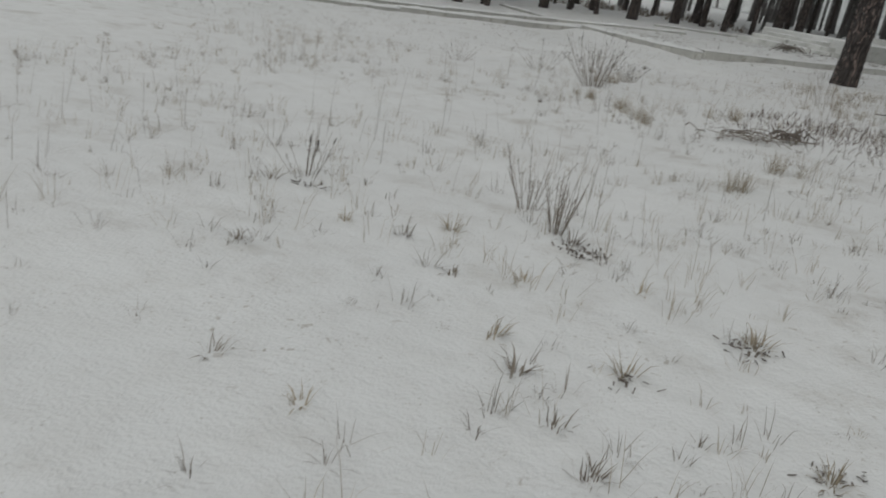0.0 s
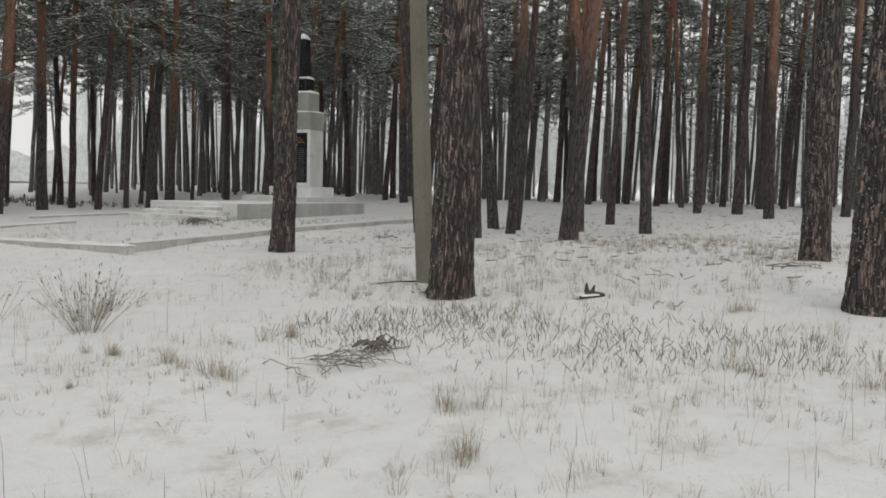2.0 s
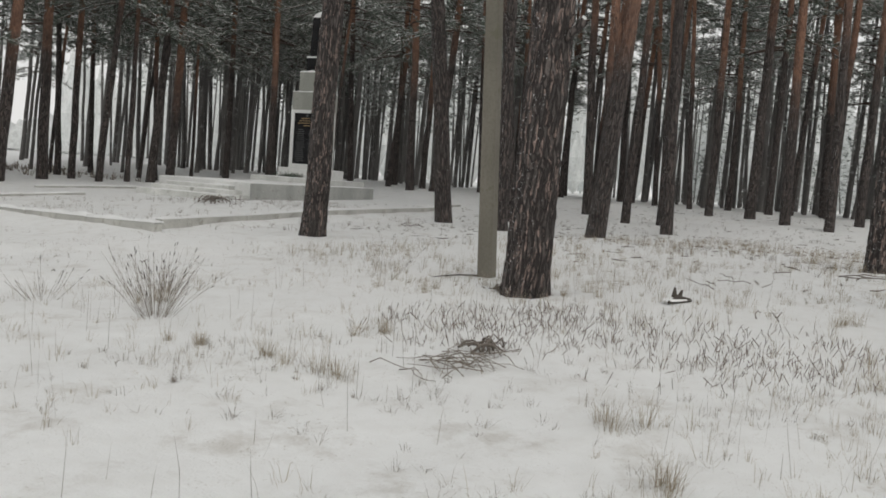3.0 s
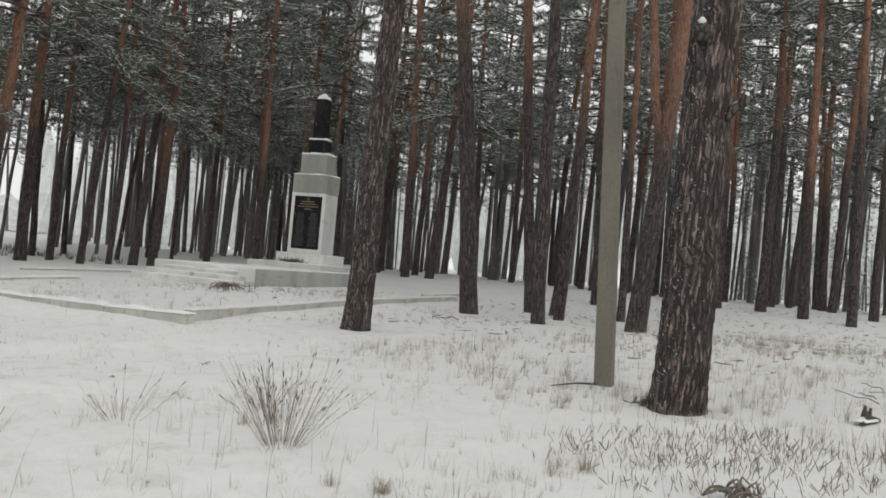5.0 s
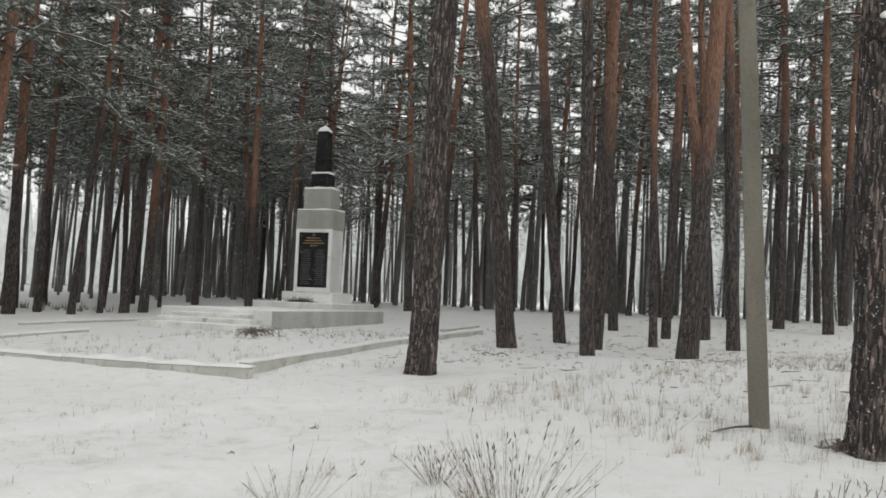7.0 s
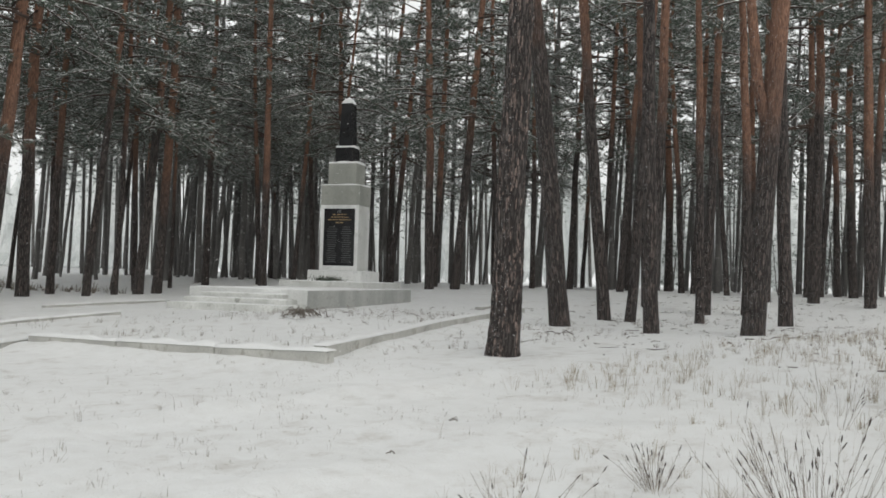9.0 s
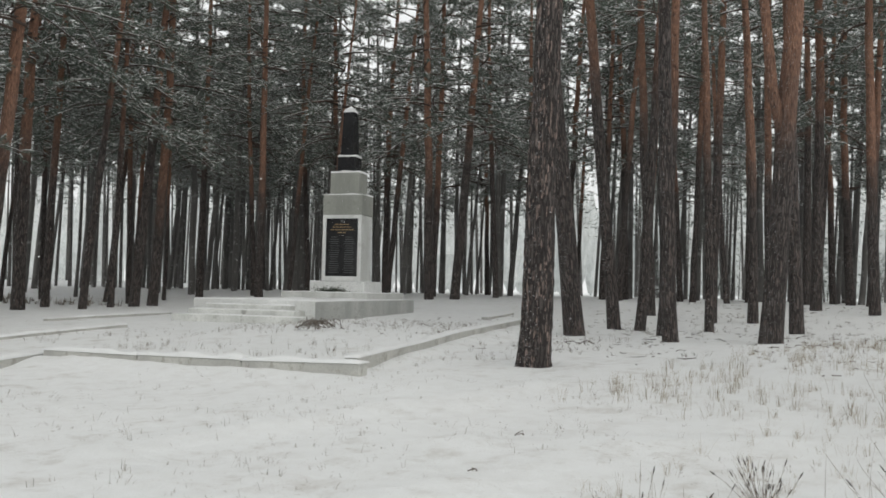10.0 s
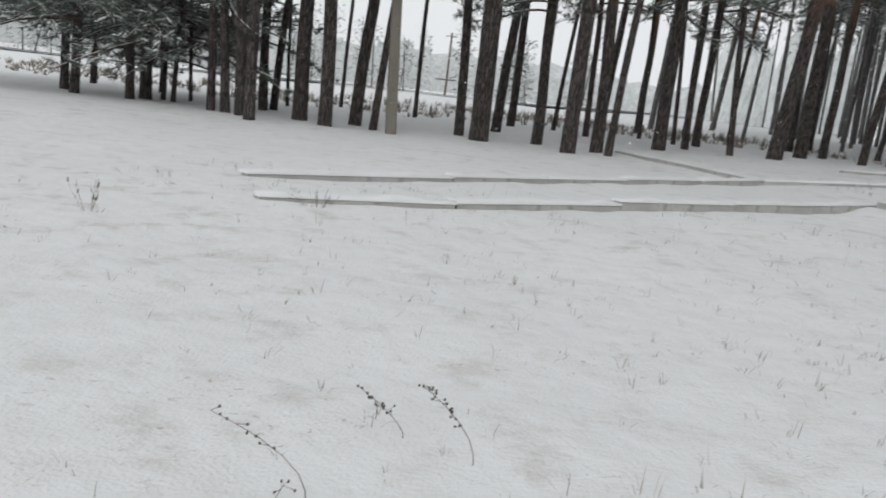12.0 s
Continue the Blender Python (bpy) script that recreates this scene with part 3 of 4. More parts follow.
def pine(x, y, d, lean, crown="high", label="tall Scots pine with dark plated bark and a snow-dusted crown", trunk_mesh=None, group="pines of the grove", hazed=False):
    """A pine whose lean, in degrees, is towards the right of someone facing the memorial."""
    size = min((0.24, 0.34, 0.44, 0.56), key=lambda s: abs(s - d))
    v = random.randrange(2)
    k = d / size
    m = Matrix.Translation((x, y, ground(x, y))) @ Matrix.Rotation(radians(lean), 4, Vector((0.62, 0.78, 0))) @ Matrix.Rotation(random.uniform(0, 6.28), 4, "Z")
    tree = thing("pine_tree", label, "tree", m, group)
    t = part("trunk", trunk_mesh or TRUNKS[(size, v)], BARK, tree)
    if trunk_mesh is None:
        t.scale = (k * 0.87, k * 0.87, 1.0)
    wood, green, white = CROWNS[(crown, random.randrange(3))]
    turn = Euler((0, 0, random.uniform(0, 6.28)))
    h = random.uniform(0.92, 1.12)
    for name, me in (("bough_set", wood), ("crown", green), ("snow_cover", white)):
        ob = tagged(part(name, me, NEEDLES, tree), kind="stuff")
        ob.rotation_euler, ob.scale = turn, (h, h, h)
        # distant pines swap to the paler materials that carry painted haze
        if hazed and name == "crown":
            ob.material_slots[0].link, ob.material_slots[0].material = "OBJECT", HAZED_NEEDLES
    if hazed:
        t.material_slots[0].link, t.material_slots[0].material = "OBJECT", HAZED_BARK
    return tree


BEHIND = [(6.9, 39.8, 0.5, 1.2), (8.6, 42, 0.36, 1.8), (9.2, 40.1, 0.34, 3.5), (10.7, 41.2, 0.28, 2), (12.1, 42.2, 0.46, 4), (13.3, 43, 0.48, 1.5), (18.8, 48.8, 0.42, 0.8), (33.5, 66, 0.48, 0), (34.6, 66.6, 0.42, 1), (22, 35.4, 0.46, -2), (22.8, 34.7, 0.46, 4), (27.4, 44.2, 0.42, 1), (43.3, 50.6, 0.42, -2.5)]
RIGHT = [(12.8, 21.4, 0.54, -5.2), (16.7, 22.8, 0.41, -5), (17.2, 22.3, 0.33, 3.2), (23.4, 25.6, 0.42, -2.2), (12.55, 18.8, 0.38, -1), (15.4, 20.6, 0.33, 2.5), (18.9, 21.1, 0.29, 0.2), (22.1, 22.6, 0.36, 1.2), (22.7, 21.5, 0.38, -0.8), (19.4, 18.8, 0.42, -1.8), (28.8, 21.8, 0.48, 0.2), (26.6, 19.05, 0.42, 0.2), (28.5, 23.5, 0.38, 1.2), (26.3, 17.3, 0.38, 0), (30.5, 18.2, 0.4, 1)]
FAR_RIGHT = [(41.8, 35.4, 0.55, 0), (33, 29.6, 0.33, -3), (32.5, 28.7, 0.35, 1.8), (31.8, 26.7, 0.29, -5), (37.3, 28.2, 0.39, 0.5), (43.5, 26.3, 0.43, -2.5), (39, 23.9, 0.48, -1.8), (37, 35.1, 0.45, -1.2), (43.7, 43, 0.35, 2), (42.6, 44.6, 0.35, -1.8), (37.6, 24.9, 0.35, 2.2)]
FAR_LEFT = [(-14.7, 32.2, 0.27, 1), (-13.4, 32.5, 0.25, -3), (-13.4, 33.6, 0.36, -0.2), (-13.1, 34.2, 0.15, 0), (-12.7, 33.8, 0.15, 2), (-12.6, 35, 0.12, -5), (-11.1, 31.7, 0.24, -2.5), (-10.6, 31.2, 0.26, -6), (-10.1, 30.7, 0.31, -6), (-10.5, 34.9, 0.3, -4), (-10.4, 35.8, 0.26, 5), (-10.8, 40, 0.14, -4), (-8.9, 31.9, 0.43, -1.8), (-8.1, 30.7, 0.38, -3.2), (-9.6, 44.8, 0.18, 2), (-7.6, 32.6, 0.37, 3.5), (-7, 31.3, 0.22, 5.2), (-6.5, 42.5, 0.19, -0.8), (-4.9, 33.3, 0.3, -2.8), (-4.4, 31.8, 0.54, -0.2), (-3.7, 37.6, 0.36, 2.5), (-3, 41.5, 0.33, 0.5), (-2.8, 33.2, 0.33, -2.5), (-1.5, 40.9, 0.18, 3.8)]
LEFT = [(-2.3, 30.6, 0.41, -0.2), (-0.7, 38.6, 0.23, -2), (-1.4, 32, 0.36, -1.8), (-1.3, 31, 0.22, 3.5), (1.5, 40.6, 0.16, -2.5), (0.8, 34.8, 0.43, -0.5), (2.2, 38.6, 0.17, -4), (1.9, 36.1, 0.25, -0.5), (3.1, 39.2, 0.32, 1.2), (2.9, 35, 0.22, -4), (4.4, 35.6, 0.5, 4.2)]


random.seed(11)
for x, y, d, lean in BEHIND:
    pine(x, y, d, lean + random.uniform(-0.3, 0.3), "low" if random.random() < 0.9 else "high")
for x, y, d, lean in LEFT:
    pine(x, y, d, lean + random.uniform(-0.3, 0.3), "mid" if random.random() < 0.4 else "low")
for x, y, d, lean in RIGHT + FAR_RIGHT:
    pine(x, y, d, lean + random.uniform(-0.3, 0.3), "high" if random.random() < 0.3 else "thin")
for x, y, d, lean in FAR_LEFT:
    pine(x, y, d, lean + random.uniform(-0.3, 0.3), "skirt" if x < -11.5 else "mid" if random.random() < 0.6 else "high")

# the big pines close to the walk, with modelled bark plates
NEAR = ((4.82, 10.05, 0.51, 0.8), (6.48, 17.72, 0.47, 1.8), (7.25, 6.2, 0.46, 1.5), (10.95, 8.8, 0.42, 0.5))
NEAR_TREES = []
for i, (x, y, d, lean) in enumerate(NEAR):
    me = trunk_geo(d, 20.0, 128 if i < 3 else 80, 340 if i < 3 else 200, 0.13, 5.0 * i, 0.06).mesh("trunk", OLD_BARK, True)
    NEAR_TREES.append(pine(x, y, d, lean, "high", "old Scots pine with deeply plated brown bark rising from the snow", me))

# the wood that goes on behind
random.seed(23)
placed = [(x, y) for x, y, *_ in BEHIND + LEFT + RIGHT + FAR_RIGHT + FAR_LEFT + list(NEAR)]
made = 0
while made < 132:
    a = random.triangular(-8, 92, 26) if made < 112 else random.uniform(56, 92)
    r = random.uniform(40, 68)
    x, y = -3 + r * math.sin(radians(a)), 8 + r * math.cos(radians(a))
    if (a < 14 and r > 58) or (a < 24 and random.random() < 0.35) or (37 < a < 58 and random.random() < 0.5):
        continue
    if min((x - p) ** 2 + (y - q) ** 2 for p, q in placed) < 2.2 ** 2:
        continue
    placed.append((x, y))
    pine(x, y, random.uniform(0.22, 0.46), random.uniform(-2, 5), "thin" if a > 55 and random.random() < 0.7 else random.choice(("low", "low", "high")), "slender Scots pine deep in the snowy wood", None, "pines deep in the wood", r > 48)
    made += 1


def far_wood():
    """The far rows of the wood, too many and too distant to tell apart."""
    rng = random.Random(41)
    top = thing("far_wood", "distant rows of snowy pines closing the view", "woods", pose(0, 0, 0), kind="stuff")
    trunks, crowns, snow = Geo(), Geo(), Geo()
    for i in range(480):
        young = i >= 400
        a, r = (rng.choice((rng.uniform(-28, 8), rng.uniform(58, 95))), rng.uniform(72, 108)) if young else (rng.triangular(14, 96, 32), rng.uniform(58, 105))
        if not young and 37 < a < 56 and rng.random() < 0.5:
            continue
        x, y = -3 + r * math.sin(radians(a)), 8 + r * math.cos(radians(a))
        z, h = rise(x, y), (rng.uniform(4, 8) if young else rng.uniform(15, 19))
        tip = Vector((x + rng.gauss(0, 0.5), y + rng.gauss(0, 0.5), z + h))
        foot = Vector((x, y, z - 0.3))
        d = 0.08 if young else rng.uniform(0.08, 0.17)
        trunks.tube([foot, foot.lerp(tip, 0.5), tip], [d, d * 0.75, d * 0.3], 7, False)
        first, reach = (0.8, 1.6) if young else (rng.uniform(7.0, 11.0) if a < 30 else rng.uniform(5.0, 9.5), 2.4)
        for _ in range(230 if young else 240 if a < 60 else 180):
            u = rng.random()
            c = foot.lerp(tip, (first + (h - first) * u) / h)
            az, q = rng.uniform(0, 6.283), reach * (1 - 0.6 * u) * rng.random() ** 0.6
            c = c + Vector((q * math.cos(az), q * math.sin(az), rng.gauss(0, 0.2) - 0.15 * q))
            nd = Vector((math.cos(az) + rng.gauss(0, 0.5), math.sin(az) + rng.gauss(0, 0.5), rng.gauss(0, 0.4))).normalized()
            sd = nd.cross(Vector((rng.gauss(0, 0.4), rng.gauss(0, 0.4), 1))).normalized() * rng.uniform(0.05, 0.11)
            ln = rng.uniform(0.3, 0.6)
            crowns.add([c + sd, c - sd, c + nd * ln], [(0, 1, 2)])
            if rng.random() < 0.5:
                o = c + Vector((0, 0, 0.05)) + nd * 0.12
                snow.add([o + sd, o - sd * 1.2, o + nd * ln * 0.5 + Vector((0, 0, 0.03))], [(0, 1, 2)])
    # haze over the far rows is painted into bark and needles
    for name, g, mat in (("trunks", trunks, HAZED_BARK), ("crowns", crowns, HAZED_NEEDLES), ("snow_cover", snow, SNOW_CLEAN)):
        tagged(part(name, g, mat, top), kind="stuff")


far_wood()

# pines with branches near the ground, at the edge of the field
for x, y in ((-15.6, 33.6), (-16.8, 31.0), (-18.5, 35.0), (-14.6, 38.5), (-17.5, 40.0), (-12.6, 41.0), (-21, 33)):
    pine(x, y, 0.26, 0, "skirt", "pine with snowy branches hanging low over the field edge", None, "low-branched pines by the field")


# ---- limbs and stubs of single trees ----
def limb(tree, path, radii, label="", snow=True):
    g = Geo()
    g.tube(path, radii, 10)
    ob = part("limb", g, BARK, tree, label, True)
    if snow:
        s = Geo()
        s.tube([Vector(p) + Vector((0, 0, r * 0.8)) for p, r in zip(path, radii)], [r * 0.45 for r in radii], 6)
        part("snow_cover", s, SNOW_CLEAN, ob, "line of snow along the limb", True)
    return ob


def world_limb(tree, path, radii, label="", snow=True):
    """A limb whose points are given as offsets from the tree's foot, upright."""
    spin = tree.matrix_world.to_3x3().inverted()
    return limb(tree, [spin @ Vector(p) for p in path], radii, label, snow)


big = NEAR_TREES[0]
RX, RY = 0.475, -0.88  # to the right of someone walking up to the big pine
world_limb(big, [(RX * 0.20, RY * 0.20, 2.86), (RX * 0.30, RY * 0.30, 2.98), (RX * 0.36, RY * 0.36, 3.02), (RX * 0.42, RY * 0.42, 3.10)], [0.055, 0.05, 0.05, 0.05], "broken stub capped with snow")
world_limb(big, [(-RX * 0.18, -RY * 0.18, 4.12), (-RX * 0.34, -RY * 0.34, 4.20), (-RX * 0.48, -RY * 0.48, 4.21)], [0.05, 0.045, 0.04], "broken stub capped with snow")
world_limb(big, [(-0.20 - RX * 0.05, -0.11 - RY * 0.05, 3.62), (-0.27 - RX * 0.05, -0.15 - RY * 0.05, 3.70), (-0.29 - RX * 0.05, -0.16 - RY * 0.05, 3.72)], [0.10, 0.085, 0.06], "healed knot capped with snow")
world_limb(NEAR_TREES[1], [(0.1, -0.15, 6.6), (0.5, -0.5, 6.9), (0.9, -0.7, 6.8)], [0.03, 0.025, 0.012], "dead side branch")
forked = pine(14.66, 17.54, 0.56, 4.5, "high", "forked Scots pine with a dividing trunk", None, "")
world_limb(forked, [(0.26, -0.2, 4.3), (0.05, 0.0, 5.6), (-0.12, 0.16, 8.0), (-0.2, 0.3, 13.0)], [0.12, 0.12, 0.10, 0.05], "second stem of the fork", False)
bent = pine(-9.57, 29.5, 0.29, -4.0, "high", "pine with one thick reddish limb bending upward", None, "")
world_limb(bent, [(0, 0, 1.75), (-0.45, 0.0, 2.05), (-0.8, 0.0, 2.7), (-1.0, 0.1, 3.8), (-1.3, 0.2, 6.5)], [0.10, 0.11, 0.12, 0.11, 0.06], "thick reddish curved limb")


# ---- concrete posts ----
def concrete_post(x, y, low, high, height, lean, turn, label):
    g = Geo()
    n = 10
    for i in range(n + 1):
        z = -0.4 + (height + 0.4) * i / n
        r = (low + (high - low) * max(z, 0) / height) / 2
        c = r * 0.22
        g.v += [(-r + c, -r, z), (r - c, -r, z), (r, -r + c, z), (r, r - c, z), (r - c, r, z), (-r + c, r, z), (-r, r - c, z), (-r, -r + c, z)]
    for i in range(n):
        for s in range(8):
            g.f.append((i * 8 + s, i * 8 + (s + 1) % 8, i * 8 + 8 + (s + 1) % 8, i * 8 + 8 + s))
    g.f.append(tuple(n * 8 + s for s in range(8)))
    ob = tagged(part("utility_pole", g, CONCRETE, None, label), category="pole")
    ob.matrix_world = Matrix.Translation((x, y, ground(x, y))) @ Matrix.Rotation(radians(lean), 4, Vector((0.62, 0.78, 0))) @ pose(0, 0, 0, 0, 0, turn)
    return ob


concrete_post(5.47, 11.44, 0.205, 0.15, 9.5, -2.8, 25, "weathered beige-grey concrete post standing in the snow")
concrete_post(-6.5, 30.5, 0.25, 0.18, 9.0, -4.8, 10, "weathered grey concrete post among the pines")


# ---- road, far pole and field edge ----
def build_road():
    a, b = Vector((-130.0, 30.0, 0)), Vector((150.0, 140.0, 0))
    d = (b - a).normalized()
    side = Vector((-d.y, d.x, 0))
    bank, lane = Geo(), Geo()
    for i in range(57):
        p = a.lerp(b, i / 56)
        z = rise(p.x, p.y)
        for off, h in ((-9, -0.3), (-5, 0.25), (-3.6, 0.42), (3.6, 0.42), (5, 0.25), (9, -0.3)):
            q = p + side * off
            bank.v.append((q.x, q.y, z + h + 0.08 * noise.noise(Vector((q.x * 0.3, q.y * 0.3, 0)))))
        for off in (-3.0, 3.0):
            q = p + side * off
            lane.v.append((q.x, q.y, z + 0.53))
    for i in range(56):
        for s in range(5):
            k = i * 6 + s
            bank.f.append((k, k + 6, k + 7, k + 1))
        lane.f.append((2 * i, 2 * i + 2, 2 * i + 3, 2 * i + 1))
    tagged(part("road_bank", bank, SNOW_CLEAN, None, "snow-covered road embankment beyond the wood", True), category="embankment", kind="structure")
    tagged(part("road", lane, ASPHALT, None, "wet grey asphalt road on a low bank"), category="road", kind="structure")


build_road()


def distant_treeline():
    """The line of woods beyond the road, with fog painted in as paleness."""
    g = Geo()
    n = 240
    for i in range(n + 1):
        a = radians(-75 + 100 * i / n)
        x, y = -3 + 190 * math.sin(a), 8 + 190 * math.cos(a)
        h = 9 + 4.5 * noise.noise(Vector((i * 0.05, 0, 0))) + 2.5 * noise.noise(Vector((i * 0.37, 3, 0))) + random.uniform(-0.8, 0.8)
        g.v += [(x, y, -2), (x, y, h * 0.7), (x + random.uniform(-2, 2), y + 2, h)]
    for i in range(n):
        g.f += [(3 * i, 3 * i + 3, 3 * i + 4, 3 * i + 1), (3 * i + 1, 3 * i + 4, 3 * i + 5, 3 * i + 2)]
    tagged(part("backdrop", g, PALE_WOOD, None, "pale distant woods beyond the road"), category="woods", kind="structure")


distant_treeline()


def misty_wood():
    """The grey mass of the wood, mist painted in as pale glow, with ragged tops and gaps."""
    g = Geo()
    n = 150
    for i in range(n):
        a = radians(16 + 89 * (i + random.random()) / n)
        r = random.uniform(112, 150)
        x, y = -3 + r * math.sin(a), 8 + r * math.cos(a)
        h = random.uniform(12, 19)
        w = random.uniform(1.2, 2.2)
        z = rise(x, y)
        g.tube([(x, y, z - 0.5), (x, y, z + h * 0.4)], [0.2, 0.15], 5, False)
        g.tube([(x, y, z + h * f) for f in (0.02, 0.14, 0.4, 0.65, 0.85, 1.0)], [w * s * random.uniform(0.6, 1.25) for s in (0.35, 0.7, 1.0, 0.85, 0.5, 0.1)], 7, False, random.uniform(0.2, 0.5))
    tagged(part("backdrop", g, MISTY_WOOD, None, "grey pine wood in painted mist, fading into the distance"), category="woods", kind="stuff")


misty_wood()
line_pole = thing("power_pole", "slender wooden power pole with a low brace in the field", "pole", pose(-6.2, 104.0, rise(-6, 104), 0, 0, 8))
g = Geo()
g.tube([(0, 0, -0.3), (0, 0, 7.0)], [0.14, 0.10], 8)
part("mast", g, TWIG, line_pole)
g = Geo()
g.tube([(-1.2, 0, 2.0), (1.0, 0, 2.05)], [0.09, 0.09], 6)
part("brace", g, TWIG, line_pole)
g = Geo()
g.tube([(-0.6, 0, 6.6), (0.6, 0, 6.6)], [0.05, 0.05], 6)
part("crossarm", g, TWIG, line_pole)


# ---- dry bushes, grass and stalks ----
def stalk_path(rng, foot, height, az, tilt, curl, n=5):
    out = Vector((math.cos(az), math.sin(az), 0))
    pts, p, a = [], Vector(foot), tilt
    for i in range(n):
        pts.append(p.copy())
        p = p + (out * math.sin(a) + Vector((0, 0, math.cos(a)))) * (height / (n - 1))
        a += curl / n + rng.gauss(0, 0.05)
    return pts


def dry_bush(x, y, height, spread, stems, seeds, label, seed, thick=0.0016):
    rng = random.Random(seed)
    z = ground(x, y)
    top = thing("dry_bush", label, "bush", pose(x, y, z))
    for i in range(stems):
        wood, heads = Geo(), []
        az = rng.uniform(0, 6.283)
        t = rng.random() ** 0.7
        foot = (0.12 * spread * math.cos(az) * t, 0.12 * spread * math.sin(az) * t, -0.03)
        path = stalk_path(rng, foot, height * rng.uniform(0.5, 1.08) / math.cos(0.5 * t), az, t * math.atan2(spread / 2, height) * 1.1, rng.uniform(-0.35, 0.25))
        wood.tube(path, [thick * (1 - 0.5 * k / 4) for k in range(5)], 4, False)
        for _ in range(rng.randrange(1, 4)):
            k = rng.randrange(1, 4)
            q = path[k].lerp(path[k + 1], rng.random())
            w = (path[k + 1] - path[k]).normalized() + Vector((rng.gauss(0, 0.35), rng.gauss(0, 0.35), 0.2))
            e = q + w.normalized() * height * rng.uniform(0.06, 0.24)
            wood.tube([q, e], [thick * 0.7, thick * 0.4], 3, False)
            if rng.random() < seeds:
                heads.append(([e - w * 0.01, e, e + w * 0.02], [0.0015, 0.0042, 0.002]))
        for k in range(rng.randrange(3, 8)):  # buds up the stem
            j = rng.randrange(1, 4)
            q = path[j].lerp(path[j + 1], rng.random())
            w = Vector((rng.gauss(0, 1), rng.gauss(0, 1), 1.2)).normalized() * 0.012
            wood.tube([q, q + w * 0.6, q + w], [thick * 0.8, thick * 1.2, thick * 0.3], 3, False)
        if rng.random() < seeds:
            e, w = path[-1], (path[-1] - path[-2]).normalized()
            heads.append(([e - w * 0.035, e - w * 0.015, e + w * 0.012], [0.0018, 0.0046, 0.002]))
        stem = part("stem", wood, STEM, top)
        for points, radii in heads:
            g = Geo()
            g.tube(points, radii, 5)
            part("seed_head", g, SEED, stem, "dark dry seed head")
    return top


def blade(g, rng, x, y, z, ln, width, az, tilt, droop):
    """A narrow dry blade with a bend in it."""
    out = Vector((math.cos(az), math.sin(az), 0))
    side = Vector((-out.y, out.x, 0)) * width
    p0 = Vector((x, y, z - 0.01))
    p1 = p0 + (out * math.sin(tilt) + Vector((0, 0, math.cos(tilt)))) * ln * 0.6
    t2 = tilt + droop
    p2 = p1 + (out * math.sin(t2) + Vector((0, 0, math.cos(t2)))) * ln * 0.4
    g.add([p0 - side, p0 + side, p1 + side * 0.7, p1 - side * 0.7, p2], [(0, 1, 2, 3), (3, 2, 4)])


def clump(g, rng, x, y, count, ln, width=0.0022, flat=0.9):
    for _ in range(count):
        az = rng.uniform(0, 6.283)
        r = rng.random() * ln * 0.35
        bx, by = x + r * math.cos(az), y + r * math.sin(az)
        blade(g, rng, bx, by, ground(bx, by), ln * rng.uniform(0.45, 1.1), width * rng.uniform(0.7, 1.4), az + rng.gauss(0, 0.6), rng.uniform(0.05, flat), rng.uniform(0.0, 0.9))


def grass_clump(x, y, count, ln, material, label, seed):
    """A tuft of dry blades."""
    rng = random.Random(seed)
    top = thing("grass_tuft", label, "grass", pose(0, 0, 0), "tufts near the path")
    g = Geo()
    clump(g, rng, x, y, count, ln, 0.0026 if ln < 0.15 else 0.0013, 1.25 if ln < 0.15 else 0.7)
    tagged(part("tuft", g, material, top), kind="stuff")
    return top


dry_bush(0.80, 10.75, 0.66, 1.2, 80, 0.3, "bare grey-brown bush with dark seed heads in the snow", 1)
dry_bush(1.40, 12.0, 0.30, 0.55, 34, 0.3, "low bush of short budded stems in the snow", 5)
dry_bush(4.05, 11.85, 0.62, 1.25, 11, 0.3, "sparse bare bush with a few splayed stems", 2)
dry_bush(0.17, 12.14, 0.46, 1.0, 20, 0.2, "low sparse bush of dry stems", 3)
dry_bush(0.02, 3.85, 0.34, 0.22, 26, 0.0, "tuft of straight dry stems over dead leaves", 7, 0.0017)
dry_bush(-0.12, 4.25, 0.36, 0.35, 16, 0.0, "tuft of straight dry stems over dead leaves", 8, 0.0017)
dry_bush(-1.35, 4.2, 0.34, 0.5, 14, 0.1, "leaning tuft of thin dry stems", 9, 0.0016)
dry_bush(-1.0, 11.6, 0.3, 0.6, 18, 0.1, "low sparse bush of dry stems", 10)
dry_bush(-6.2, 17.95, 0.22, 0.7, 18, 0.0, "low dry weeds against the kerb", 12)
dry_bush(-7.6, 16.45, 0.26, 0.3, 7, 0.3, "low sparse weed with dry flower heads", 13)
TUFTS = ((-1.12, 2.03, 14, 0.11), (-0.27, 2.52, 22, 0.11), (-0.18, 2.25, 22, 0.12), (0.2, 2.36, 30, 0.11), (-0.06, 1.95, 16, 0.09), (0.75, 2.8, 44, 0.13), (0.03, 1.72, 22, 0.10), (0.74, 1.9, 40, 0.12),
         (-1.35, 3.0, 18, 0.09), (-0.79, 1.8, 16, 0.08), (0.1, 3.72, 40, 0.12), (-0.5, 3.6, 24, 0.12), (-0.72, 3.45, 20, 0.11), (-1.0, 3.5, 18, 0.09), (-0.45, 3.05, 14, 0.08), (-0.15, 3.1, 18, 0.09), (-1.5, 4.0, 24, 0.12), (0.35, 3.15, 16, 0.1))
for i, (x, y, count, ln) in enumerate(TUFTS):
    grass_clump(x, y, count, ln, STRAW if i % 2 else STEM, "small tuft of dry grass pushing through snow", 50 + i)
